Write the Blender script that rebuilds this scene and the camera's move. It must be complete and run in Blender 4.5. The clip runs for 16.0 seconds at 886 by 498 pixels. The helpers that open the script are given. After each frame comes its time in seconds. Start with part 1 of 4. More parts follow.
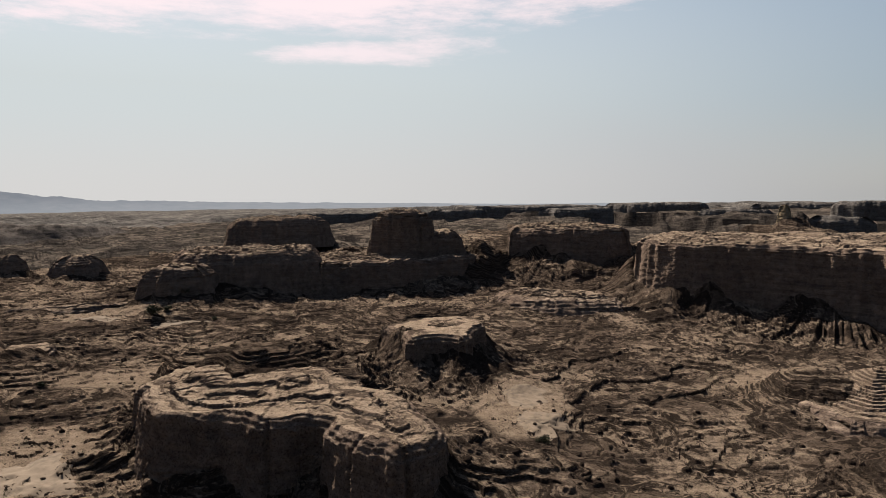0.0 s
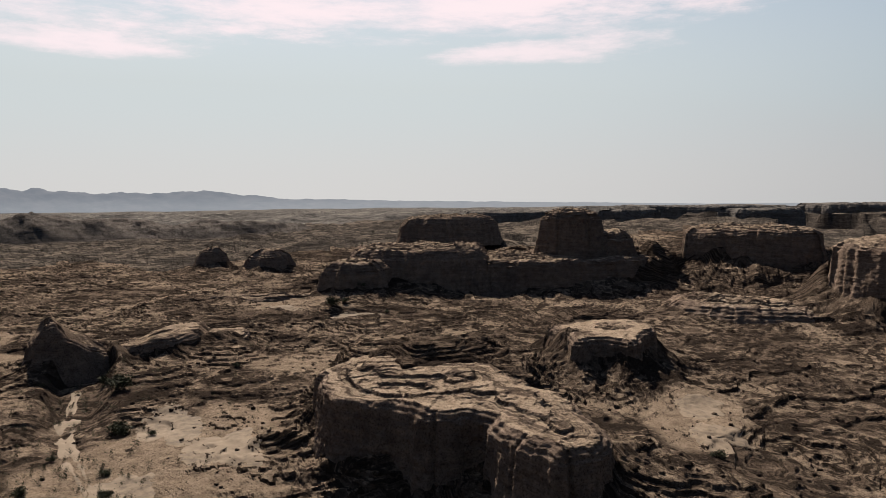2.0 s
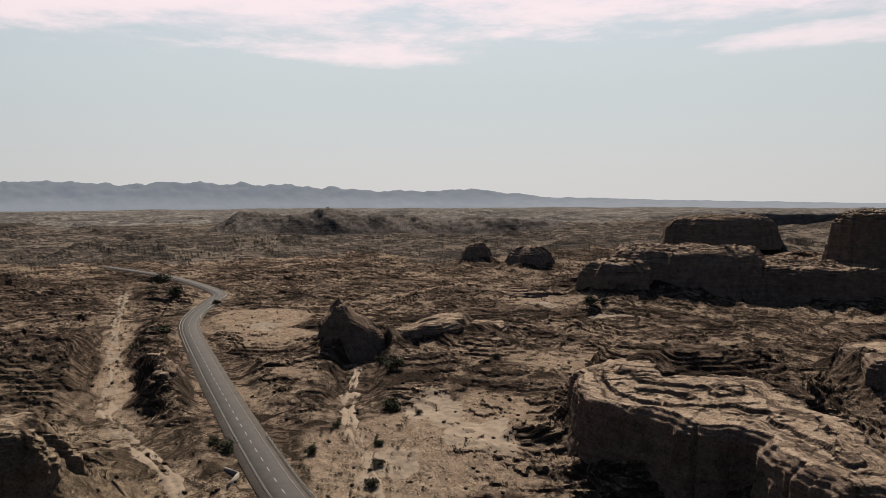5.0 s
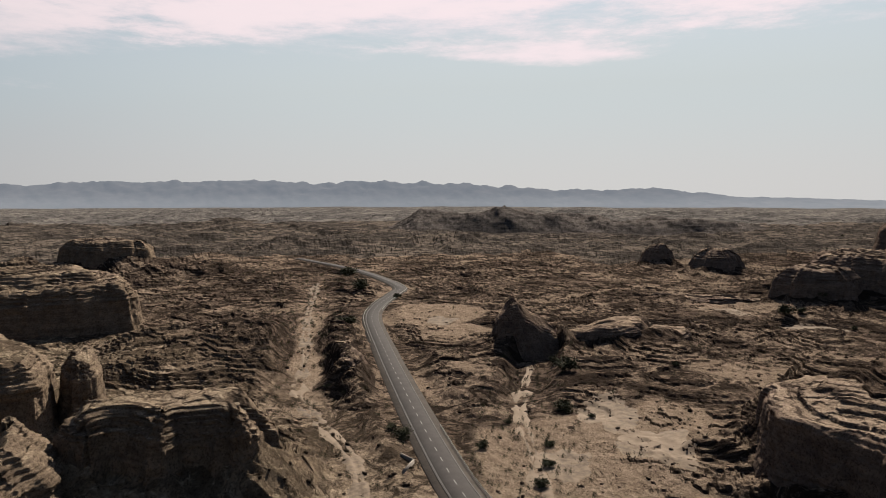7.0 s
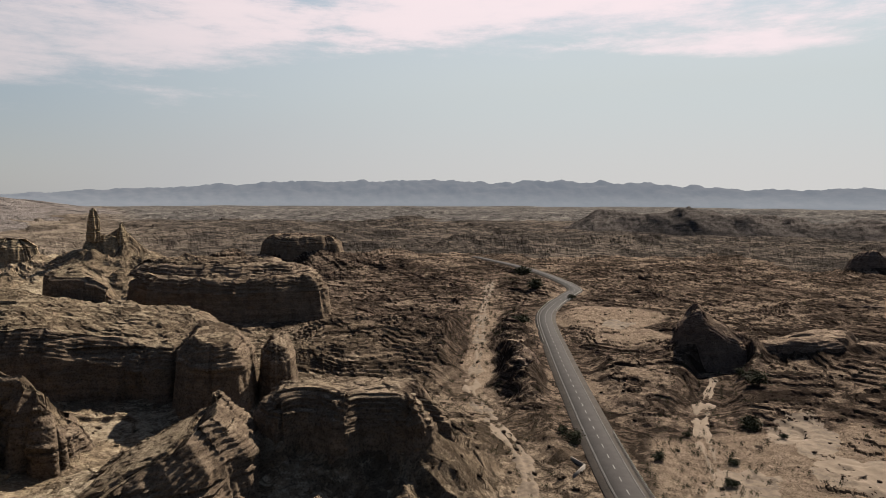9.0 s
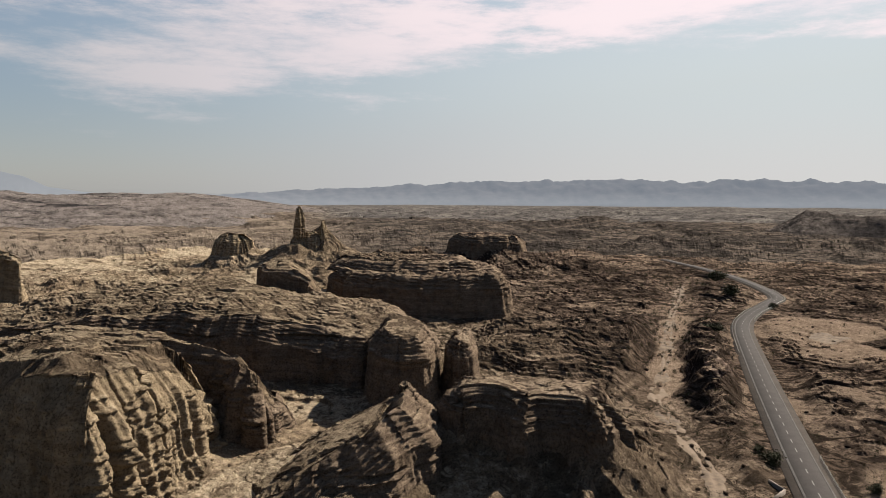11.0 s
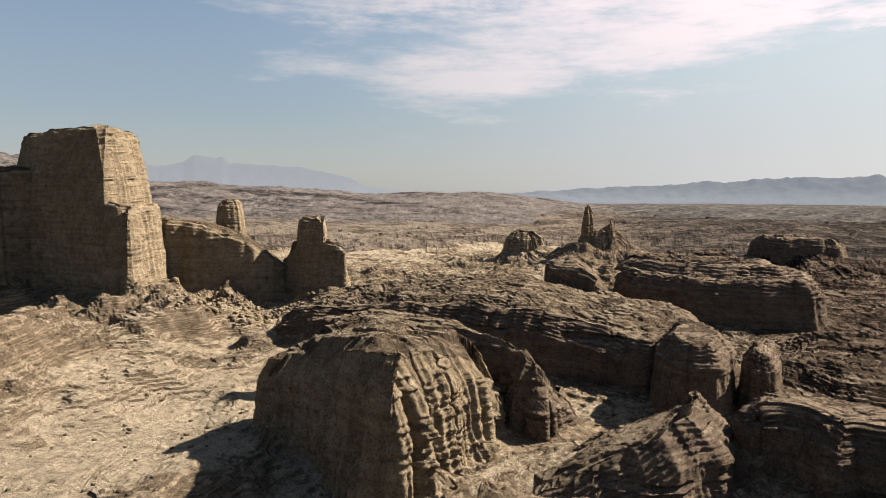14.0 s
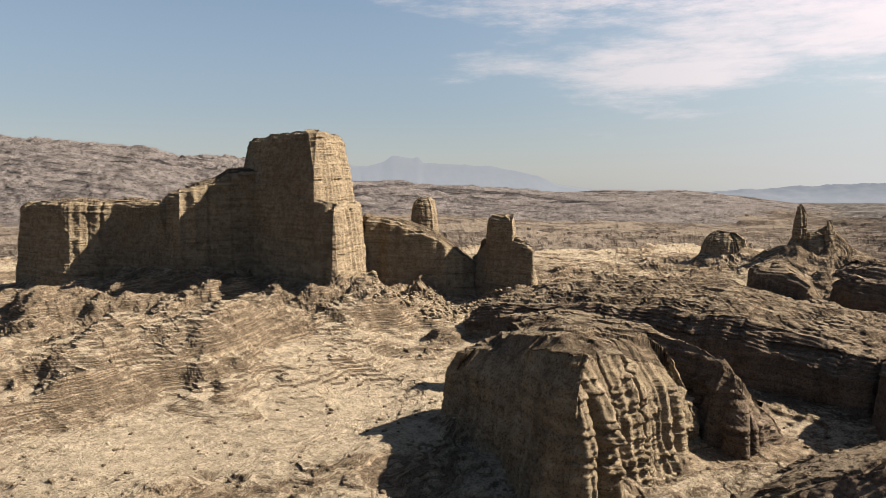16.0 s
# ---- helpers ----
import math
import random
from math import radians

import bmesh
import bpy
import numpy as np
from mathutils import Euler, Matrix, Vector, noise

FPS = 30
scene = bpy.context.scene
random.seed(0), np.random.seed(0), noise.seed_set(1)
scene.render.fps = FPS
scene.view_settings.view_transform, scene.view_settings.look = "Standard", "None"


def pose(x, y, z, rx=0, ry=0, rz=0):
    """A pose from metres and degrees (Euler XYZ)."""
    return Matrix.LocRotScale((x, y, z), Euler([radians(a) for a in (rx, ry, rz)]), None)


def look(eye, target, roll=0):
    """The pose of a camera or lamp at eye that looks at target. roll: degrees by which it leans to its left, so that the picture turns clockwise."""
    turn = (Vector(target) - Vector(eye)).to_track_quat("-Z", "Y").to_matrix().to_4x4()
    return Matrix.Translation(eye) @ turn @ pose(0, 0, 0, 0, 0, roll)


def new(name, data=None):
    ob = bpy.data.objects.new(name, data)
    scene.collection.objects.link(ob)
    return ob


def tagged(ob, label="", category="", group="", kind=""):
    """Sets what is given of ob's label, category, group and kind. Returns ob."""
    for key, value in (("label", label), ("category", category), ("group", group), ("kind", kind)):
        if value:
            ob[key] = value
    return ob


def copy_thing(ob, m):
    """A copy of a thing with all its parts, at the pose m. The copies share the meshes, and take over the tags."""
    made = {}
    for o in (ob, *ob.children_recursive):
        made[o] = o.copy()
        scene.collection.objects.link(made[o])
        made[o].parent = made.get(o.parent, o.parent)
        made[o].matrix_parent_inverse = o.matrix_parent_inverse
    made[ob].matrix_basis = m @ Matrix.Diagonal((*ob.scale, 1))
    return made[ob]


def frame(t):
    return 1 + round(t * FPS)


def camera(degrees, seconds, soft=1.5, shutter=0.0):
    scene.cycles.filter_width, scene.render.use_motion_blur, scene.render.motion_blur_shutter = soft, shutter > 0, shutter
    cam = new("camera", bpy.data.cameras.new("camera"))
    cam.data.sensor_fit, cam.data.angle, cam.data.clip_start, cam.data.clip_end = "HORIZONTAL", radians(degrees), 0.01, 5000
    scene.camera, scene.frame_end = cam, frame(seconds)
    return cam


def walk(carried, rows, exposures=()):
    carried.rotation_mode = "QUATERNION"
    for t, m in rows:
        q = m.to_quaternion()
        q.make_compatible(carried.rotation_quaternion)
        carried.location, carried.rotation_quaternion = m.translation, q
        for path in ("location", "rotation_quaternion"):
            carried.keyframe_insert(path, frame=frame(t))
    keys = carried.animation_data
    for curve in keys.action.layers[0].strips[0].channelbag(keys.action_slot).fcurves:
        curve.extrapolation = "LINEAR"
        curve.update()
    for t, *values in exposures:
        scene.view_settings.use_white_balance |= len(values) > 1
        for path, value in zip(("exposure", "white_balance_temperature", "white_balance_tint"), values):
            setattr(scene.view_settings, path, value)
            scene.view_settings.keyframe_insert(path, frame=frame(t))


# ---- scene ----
cam = camera(64.8, 16.0, soft=0.45)
EYE = (0.0, 0.0, 74.0)
# seconds, turn, tilt, lean in degrees: the camera hovers and turns to its left
PATH = [
    (0.0, -0.000, -4.449, 0.539),
    (0.5, 3.244, -4.425, 0.481),
    (1.0, 6.757, -4.426, 0.500),
    (1.5, 10.110, -4.412, 0.511),
    (2.0, 13.690, -4.407, 0.497),
    (2.5, 17.054, -4.415, 0.475),
    (3.0, 20.638, -4.385, 0.494),
    (3.5, 24.099, -4.397, 0.438),
    (4.0, 27.729, -4.394, 0.383),
    (6.5, 45.539, -4.471, 0.017),
    (7.0, 49.223, -4.480, 0.009),
    (7.5, 52.743, -4.484, -0.030),
    (8.0, 56.458, -4.497, -0.009),
    (8.5, 59.984, -4.520, -0.124),
    (11.0, 78.570, -4.612, -0.206),
    (11.5, 82.305, -4.634, -0.178),
    (12.0, 86.295, -4.664, -0.185),
    (12.5, 90.069, -4.695, -0.136),
    (13.0, 94.104, -4.702, -0.084),
    (13.5, 97.892, -4.733, -0.040),
    (14.0, 101.898, -4.777, 0.022),
    (14.5, 105.696, -4.787, 0.021),
    (15.0, 109.697, -4.817, 0.056),
    (15.5, 113.495, -4.845, 0.072),
    (16.0, 117.284, -4.878, 0.128),
]
U = 2.0      # metres to one unit of the plan
EXPOSURES = [(0.0, 1.65), (8.0, 1.55), (11.0, 1.65), (16.0, 1.97)]
walk(cam, [(t, pose(*EYE, 90 + tilt, lean, turn)) for t, turn, tilt, lean in PATH], EXPOSURES)

# ---- world, sun ----
SUN_TURN, SUN_HEIGHT = 32.0, 39.0      # degrees left of the y axis, degrees above the horizon


st, sh = radians(SUN_TURN), radians(SUN_HEIGHT)
SUN_DIR = Vector((-math.sin(st) * math.cos(sh), math.cos(st) * math.cos(sh), math.sin(sh)))


def node(tree, kind, **settings):
    made = tree.nodes.new(kind)
    for key, value in settings.items():
        if key == "op":
            made.operation = value
        elif key == "mode":
            made.blend_type = value
        elif key == "dtype":
            made.data_type = value
    return made


def wire(tree, a, b):
    tree.links.new(a, b)


def maths(tree, op, a, b=None, c=None):
    m = node(tree, "ShaderNodeMath", op=op)
    for i, v in enumerate((a, b, c)):
        if v is None:
            continue
        if isinstance(v, (int, float)):
            m.inputs[i].default_value = v
        else:
            wire(tree, v, m.inputs[i])
    return m.outputs[0]


def mixed(tree, factor, a, b, mode="MIX"):
    m = node(tree, "ShaderNodeMix", dtype="RGBA", mode=mode)
    for i, v in ((0, factor), (6, a), (7, b)):
        if isinstance(v, (int, float)):
            m.inputs[i].default_value = v
        elif isinstance(v, tuple):
            m.inputs[i].default_value = (*v, 1)
        else:
            wire(tree, v, m.inputs[i])
    return m.outputs[2]


def ramp(tree, value, lo, hi, a=0.0, b=1.0):
    m = node(tree, "ShaderNodeMapRange")
    m.interpolation_type = "SMOOTHSTEP"
    wire(tree, value, m.inputs[0])
    for i, v in enumerate((lo, hi, a, b)):
        m.inputs[i + 1].default_value = v
    return m.outputs[0]


def noise_node(tree, vector, scale, detail=4.0, rough=0.55, lacunarity=2.0):
    m = node(tree, "ShaderNodeTexNoise")
    m.inputs["Scale"].default_value, m.inputs["Detail"].default_value = scale, detail
    m.inputs["Roughness"].default_value, m.inputs["Lacunarity"].default_value = rough, lacunarity
    wire(tree, vector, m.inputs["Vector"])
    return m.outputs[0]


world = bpy.data.worlds.new("desert_sky")
world.use_nodes = True
scene.world = world
wt = world.node_tree
wt.nodes.clear()
sky = node(wt, "ShaderNodeTexSky")
sky.sky_type, sky.sun_disc = "NISHITA", False
sky.sun_elevation, sky.sun_rotation = radians(SUN_HEIGHT), radians(-SUN_TURN)
sky.air_density, sky.dust_density, sky.ozone_density, sky.altitude = 1.0, 0.6, 1.0, 0.0
where = node(wt, "ShaderNodeTexCoord").outputs["Generated"]
split = node(wt, "ShaderNodeSeparateXYZ")
wire(wt, where, split.inputs[0])
turn_deg = maths(wt, "MULTIPLY", maths(wt, "ARCTAN2", maths(wt, "MULTIPLY", split.outputs[0], -1.0), split.outputs[1]), 57.29578)
high_deg = maths(wt, "MULTIPLY", maths(wt, "ARCSINE", split.outputs[2]), 57.29578)
flat = node(wt, "ShaderNodeCombineXYZ")
wire(wt, turn_deg, flat.inputs[0])
wire(wt, maths(wt, "MULTIPLY", high_deg, 4.5), flat.inputs[1])
wisps = noise_node(wt, flat.outputs[0], 0.085, 9.0, 0.66)
broad = noise_node(wt, flat.outputs[0], 0.028, 3.0, 0.5)


def bank(turn, height, wide, tall, lean=0.0):
    """How deep a direction lies in one cloud bank: 1 at its heart, 0 at its rim and below beyond."""
    a = maths(wt, "SUBTRACT", turn_deg, turn)
    e = maths(wt, "SUBTRACT", maths(wt, "SUBTRACT", high_deg, height), maths(wt, "MULTIPLY", a, lean))
    d = maths(wt, "ADD", maths(wt, "POWER", maths(wt, "ABSOLUTE", maths(wt, "DIVIDE", a, wide)), 2.0),
              maths(wt, "POWER", maths(wt, "ABSOLUTE", maths(wt, "DIVIDE", e, tall)), 2.0))
    return maths(wt, "SUBTRACT", 1.0, d)


def cover(value, thick):
    v = maths(wt, "ADD", value, maths(wt, "MULTIPLY", maths(wt, "SUBTRACT", wisps, 0.5), 5.5))
    v = maths(wt, "ADD", v, maths(wt, "MULTIPLY", maths(wt, "SUBTRACT", broad, 0.5), 2.0))
    return ramp(wt, v, -0.5, 1.3, 0.0, thick)


BANKS = [  # turn, height, half width, half height, lean, thickness
    (18, 15.4, 30, 3.0, 0.0, 0.95), (5, 11.2, 9.0, 0.9, -0.03, 0.85), (42.5, 11.2, 11.5, 0.9, 0.05, 0.9),
    (52, 15.4, 34, 3.8, 0.0, 0.9), (91, 12.0, 20, 4.8, -0.12, 0.85), (80, 18.0, 40, 5.5, 0.0, 0.9), (0, 15.5, 14, 2.0, 0.0, 0.8),
]
clear = 1.0
for *b, thick in BANKS:
    clear = maths(wt, "MULTIPLY", clear, maths(wt, "SUBTRACT", 1.0, cover(bank(*b), thick)))
cloud = maths(wt, "SUBTRACT", 1.0, clear)
# dusty air: paler towards the horizon and towards the sun
sunward = node(wt, "ShaderNodeVectorMath", op="DOT_PRODUCT")
wire(wt, where, sunward.inputs[0])
sunward.inputs[1].default_value = SUN_DIR
glare = ramp(wt, sunward.outputs["Value"], 0.1, 0.9)
low_air = ramp(wt, high_deg, 0.0, 8.0)
haze = mixed(wt, low_air, mixed(wt, glare, (3.7, 3.8, 3.95), (7.1, 7.0, 6.85)), mixed(wt, glare, (2.7, 3.2, 3.75), (6.6, 7.1, 7.2)))
dusty_air = maths(wt, "MULTIPLY", ramp(wt, high_deg, -3.0, 26.0, 0.96, 0.1), maths(wt, "ADD", maths(wt, "MULTIPLY", glare, 0.35), 0.8))
dusty_air = maths(wt, "MINIMUM", maths(wt, "ADD", dusty_air, maths(wt, "MULTIPLY", glare, ramp(wt, high_deg, 50.0, 8.0, 0.0, 0.25))), 1.0)
sky_col = mixed(wt, dusty_air, sky.outputs[0], haze)
sky_col = mixed(wt, cloud, sky_col, mixed(wt, glare, (5.8, 5.6, 5.7), (10.4, 8.9, 9.2)))
back = node(wt, "ShaderNodeBackground")
back.inputs[1].default_value = 0.031
wire(wt, sky_col, back.inputs[0])
wire(wt, back.outputs[0], node(wt, "ShaderNodeOutputWorld").inputs[0])

sun_data = bpy.data.lights.new("sun", "SUN")
sun_data.energy, sun_data.angle, sun_data.color = 5.0, radians(0.6), (1.0, 0.915, 0.785)
sun = new("sun", sun_data)
sun.matrix_world = look(SUN_DIR * 300, (0, 0, 0))


# ---- numbers: noise and plan ----
def hashed(ix, iy, iz, seed):
    h = (ix.astype(np.int64) * 374761393 + iy.astype(np.int64) * 668265263 + iz * 2147483647 + seed * 1274126177) & 0xFFFFFFFF
    h = ((h ^ (h >> 13)) * 1274126177) & 0xFFFFFFFF
    h = ((h ^ (h >> 16)) * 2246822519) & 0xFFFFFFFF
    return ((h ^ (h >> 15)) & 0xFFFFFF) / float(0xFFFFFF) * 2 - 1


def n2(x, y, seed=0):
    """Smooth value noise in the plane, -1 to 1."""
    fx, fy = np.floor(x), np.floor(y)
    u, v = x - fx, y - fy
    u, v = u * u * u * (u * (u * 6 - 15) + 10), v * v * v * (v * (v * 6 - 15) + 10)
    ix, iy = fx.astype(np.int64), fy.astype(np.int64)
    a, b = hashed(ix, iy, 0, seed), hashed(ix + 1, iy, 0, seed)
    c, d = hashed(ix, iy + 1, 0, seed), hashed(ix + 1, iy + 1, 0, seed)
    return (a * (1 - u) + b * u) * (1 - v) + (c * (1 - u) + d * u) * v


def n3(x, y, z, seed=0):
    """Smooth value noise in space, -1 to 1."""
    fz = np.floor(z)
    w = z - fz
    w = w * w * (3 - 2 * w)
    fx, fy = np.floor(x), np.floor(y)
    u, v = x - fx, y - fy
    u, v = u * u * (3 - 2 * u), v * v * (3 - 2 * v)
    ix, iy, iz = fx.astype(np.int64), fy.astype(np.int64), fz.astype(np.int64)
    out = 0
    for k, ww in ((0, 1 - w), (1, w)):
        a, b = hashed(ix, iy, iz + k, seed), hashed(ix + 1, iy, iz + k, seed)
        c, d = hashed(ix, iy + 1, iz + k, seed), hashed(ix + 1, iy + 1, iz + k, seed)
        out = out + ww * ((a * (1 - u) + b * u) * (1 - v) + (c * (1 - u) + d * u) * v)
    return out


def fbm(x, y, size, octaves=4, seed=0, gain=0.5):
    out, amp, total, s = 0, 1.0, 0.0, 1.0 / size
    for k in range(octaves):
        # each octave is turned, so that the lattice never shows
        ca, sa = math.cos(0.7 + 1.1 * k), math.sin(0.7 + 1.1 * k)
        out = out + amp * n2((x * ca - y * sa) * s + 17.3 * k, (x * sa + y * ca) * s - 9.1 * k, seed + k)
        total, amp, s = total + amp, amp * gain, s * 2.03
    return out / total * 1.5


def ridged(x, y, size, octaves=3, seed=0):
    out, amp, total, s = 0, 1.0, 0.0, 1.0 / size
    for k in range(octaves):
        ca, sa = math.cos(0.4 + 1.3 * k), math.sin(0.4 + 1.3 * k)
        out = out + amp * (1 - np.abs(n2((x * ca - y * sa) * s + 5.7 * k, (x * sa + y * ca) * s + 3.3 * k, seed + k)) * 2)
        total, amp, s = total + amp, amp * 0.5, s * 2.1
    return out / total


def smooth(e0, e1, v):
    t = np.clip((v - e0) / (e1 - e0), 0, 1)
    return t * t * (3 - 2 * t)


def terraced(h, step, sharp=0.7):
    """Heights drawn into ledges: flat treads and steep risers."""
    u = h / step
    f = np.floor(u)
    r = u - f
    return step * (f + (1 - sharp) * r + sharp * smooth(0.88, 0.985, r))


def at(turn, r, z=0.0):
    """A place in the plan: degrees left of the y axis and metres out."""
    a = radians(turn)
    return (-math.sin(a) * r, math.cos(a) * r, z)


def xy(places):
    return np.array([at(t, r)[:2] for t, r in places])


def rounded(poly, times=2):
    for _ in range(times):
        nxt = np.roll(poly, -1, 0)
        poly = np.stack([poly * 0.82 + nxt * 0.18, poly * 0.18 + nxt * 0.82], 1).reshape(-1, 2)
    return poly


def resampled(poly, spacing):
    closed = np.vstack([poly, poly[:1]])
    seg = np.linalg.norm(np.diff(closed, axis=0), axis=1)
    s = np.concatenate([[0], np.cumsum(seg)])
    n = max(24, int(s[-1] / spacing))
    q = np.linspace(0, s[-1], n, endpoint=False)
    return np.stack([np.interp(q, s, closed[:, 0]), np.interp(q, s, closed[:, 1])], 1)


def poly_distance(x, y, poly):
    """Distance to a closed outline, below zero inside it."""
    best, inside = np.full(x.shape, 1e9), np.zeros(x.shape, bool)
    for (ax, ay), (bx, by) in zip(poly, np.roll(poly, -1, 0)):
        dx, dy = bx - ax, by - ay
        t = np.clip(((x - ax) * dx + (y - ay) * dy) / (dx * dx + dy * dy + 1e-9), 0, 1)
        best = np.minimum(best, np.hypot(x - ax - t * dx, y - ay - t * dy))
        if abs(dy) > 1e-9:
            inside ^= ((ay > y) != (by > y)) & (x < dx * (y - ay) / dy + ax)
    return np.where(inside, -best, best)


def line_distance(x, y, line):
    best = np.full(x.shape, 1e9)
    for (ax, ay), (bx, by) in zip(line[:-1], line[1:]):
        dx, dy = bx - ax, by - ay
        t = np.clip(((x - ax) * dx + (y - ay) * dy) / (dx * dx + dy * dy + 1e-9), 0, 1)
        best = np.minimum(best, np.hypot(x - ax - t * dx, y - ay - t * dy))
    return best


def curve_through(places, spacing):
    """A smooth open line through places (Catmull-Rom), at even spacing."""
    p = xy(places)
    p = np.vstack([2 * p[0] - p[1], p, 2 * p[-1] - p[-2]])
    out = []
    for i in range(1, len(p) - 2):
        for t in np.linspace(0, 1, 24, endpoint=False):
            out.append(0.5 * (2 * p[i] + (p[i + 1] - p[i - 1]) * t + (2 * p[i - 1] - 5 * p[i] + 4 * p[i + 1] - p[i + 2]) * t * t
                              + (3 * p[i] - p[i - 1] - 3 * p[i + 1] + p[i + 2]) * t ** 3))
    out = np.array(out + [p[-2]])
    s = np.concatenate([[0], np.cumsum(np.linalg.norm(np.diff(out, axis=0), axis=1))])
    q = np.arange(0, s[-1], spacing)
    return np.stack([np.interp(q, s, out[:, 0]), np.interp(q, s, out[:, 1])], 1)


def grid_mesh(name, verts, cols, rows, wrap=False):
    """A mesh over a rows x cols sheet of places; wrap closes it round the columns."""
    i, j = np.meshgrid(np.arange(rows - 1), np.arange(cols if wrap else cols - 1), indexing="ij")
    a = i * cols + j
    b = i * cols + (j + 1) % cols
    faces = np.stack([a, b, b + cols, a + cols], -1).reshape(-1, 4)
    return quads_mesh(name, verts, faces)


def quads_mesh(name, verts, faces):
    me = bpy.data.meshes.new(name)
    me.vertices.add(len(verts))
    me.vertices.foreach_set("co", np.ascontiguousarray(np.asarray(verts) * U, dtype=np.float32).ravel())
    me.loops.add(faces.size)
    me.loops.foreach_set("vertex_index", np.ascontiguousarray(faces, dtype=np.int32).ravel())
    me.polygons.add(len(faces))
    k = faces.shape[1]
    me.polygons.foreach_set("loop_start", np.arange(0, faces.size, k, dtype=np.int32))
    me.polygons.foreach_set("loop_total", np.full(len(faces), k, dtype=np.int32))
    me.update(calc_edges=True)
    return me


def mark_beds(me, values, kind="bed"):
    """Keeps the height in the rock's bedding, for the material's thin layers and painted ledge shade, or where silt
    has settled.
    """
    me.attributes.new(kind, "FLOAT", "POINT").data.foreach_set("value", np.ascontiguousarray(values, dtype=np.float32).ravel())


def shade_smooth(me, on=True):
    me.polygons.foreach_set("use_smooth", np.full(len(me.polygons), on))


# ---- materials ----
def material(name):
    m = bpy.data.materials.new(name)
    m.use_nodes = True
    tree = m.node_tree
    return m, tree, tree.nodes["Principled BSDF"]


def plan_position(t):
    pos = node(t, "ShaderNodeNewGeometry")
    m = node(t, "ShaderNodeVectorMath", op="SCALE")
    wire(t, pos.outputs["Position"], m.inputs[0])
    m.inputs["Scale"].default_value = 1.0 / U
    return m.outputs[0], pos.outputs["Normal"]


def rock_material(name, tones, dust, rough=0.92, dip=(0.02, 0.01), relief_m=0.5, dusty=(0.6, 1.0), pale=None, beds=False, fine=1.0, crisp=False):
    """Bedded mudstone: bands by height with a slight dip, stains, grain, pale dust on flat treads."""
    m, t, b = material(name)
    pos, normal = plan_position(t)
    sep = node(t, "ShaderNodeSeparateXYZ")
    wire(t, pos, sep.inputs[0])
    sway = noise_node(t, pos, 0.06, 4.0)
    hgt = maths(t, "ADD", sep.outputs[2], maths(t, "MULTIPLY", sep.outputs[0], dip[0]))
    hgt = maths(t, "ADD", hgt, maths(t, "MULTIPLY", sep.outputs[1], dip[1]))
    hgt = maths(t, "ADD", hgt, maths(t, "MULTIPLY", sway, 2.0))
    band_at = node(t, "ShaderNodeCombineXYZ")
    wire(t, maths(t, "MULTIPLY", sep.outputs[0], 0.05), band_at.inputs[0])
    wire(t, maths(t, "MULTIPLY", sep.outputs[1], 0.05), band_at.inputs[1])
    wire(t, hgt, band_at.inputs[2])
    bands = noise_node(t, band_at.outputs[0], 1.3 * fine, 6.0, 0.7)
    stains = noise_node(t, pos, 0.04 * fine ** 0.5, 6.0, 0.62)
    grain = noise_node(t, pos, 0.5 * fine, 10.0, 0.78)
    specks = noise_node(t, pos, 3.4 * fine, 6.0, 0.8)
    # dark bed colours follow the ledges and double as painted riser shade
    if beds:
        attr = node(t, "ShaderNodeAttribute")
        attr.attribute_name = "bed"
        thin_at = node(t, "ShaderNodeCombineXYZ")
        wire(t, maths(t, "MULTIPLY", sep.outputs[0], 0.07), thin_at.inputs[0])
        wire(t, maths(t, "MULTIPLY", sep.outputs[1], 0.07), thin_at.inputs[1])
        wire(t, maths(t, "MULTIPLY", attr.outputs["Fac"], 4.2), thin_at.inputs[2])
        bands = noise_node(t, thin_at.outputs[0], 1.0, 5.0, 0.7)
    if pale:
        # lighter formation in the south of the plan; north tones hold painted shade
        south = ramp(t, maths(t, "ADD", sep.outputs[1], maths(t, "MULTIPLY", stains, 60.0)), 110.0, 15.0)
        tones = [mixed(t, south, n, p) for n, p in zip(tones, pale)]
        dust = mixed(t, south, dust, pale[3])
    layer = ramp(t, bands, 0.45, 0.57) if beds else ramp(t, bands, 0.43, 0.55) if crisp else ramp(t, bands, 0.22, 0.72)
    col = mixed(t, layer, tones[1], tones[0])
    col = mixed(t, ramp(t, stains, 0.45, 0.62), col, mixed(t, layer, tones[1], tones[2]))
    flatness = node(t, "ShaderNodeSeparateXYZ")
    wire(t, normal, flatness.inputs[0])
    tread = maths(t, "MULTIPLY", ramp(t, flatness.outputs[2], 0.78, 0.97), ramp(t, maths(t, "ADD", grain, maths(t, "MULTIPLY", stains, 1.5)), dusty[0] + 0.4, dusty[1] + 0.4))
    if beds:
        tread = maths(t, "MULTIPLY", tread, ramp(t, bands, 0.42, 0.50))
        settled = node(t, "ShaderNodeAttribute")
        settled.attribute_name = "silt"
        cover_of = ramp(t, maths(t, "ADD", settled.outputs["Fac"], maths(t, "MULTIPLY", stains, 0.5)), 0.5, 0.95)
        tread = maths(t, "MAXIMUM", tread, maths(t, "MULTIPLY", cover_of, ramp(t, flatness.outputs[2], 0.88, 0.97)))
    col = mixed(t, tread, col, dust)
    col = mixed(t, ramp(t, grain, 0.36, 0.6, 0.3, 1.0), mixed(t, 1.0, col, (0.45, 0.43, 0.42), "MULTIPLY"), col)
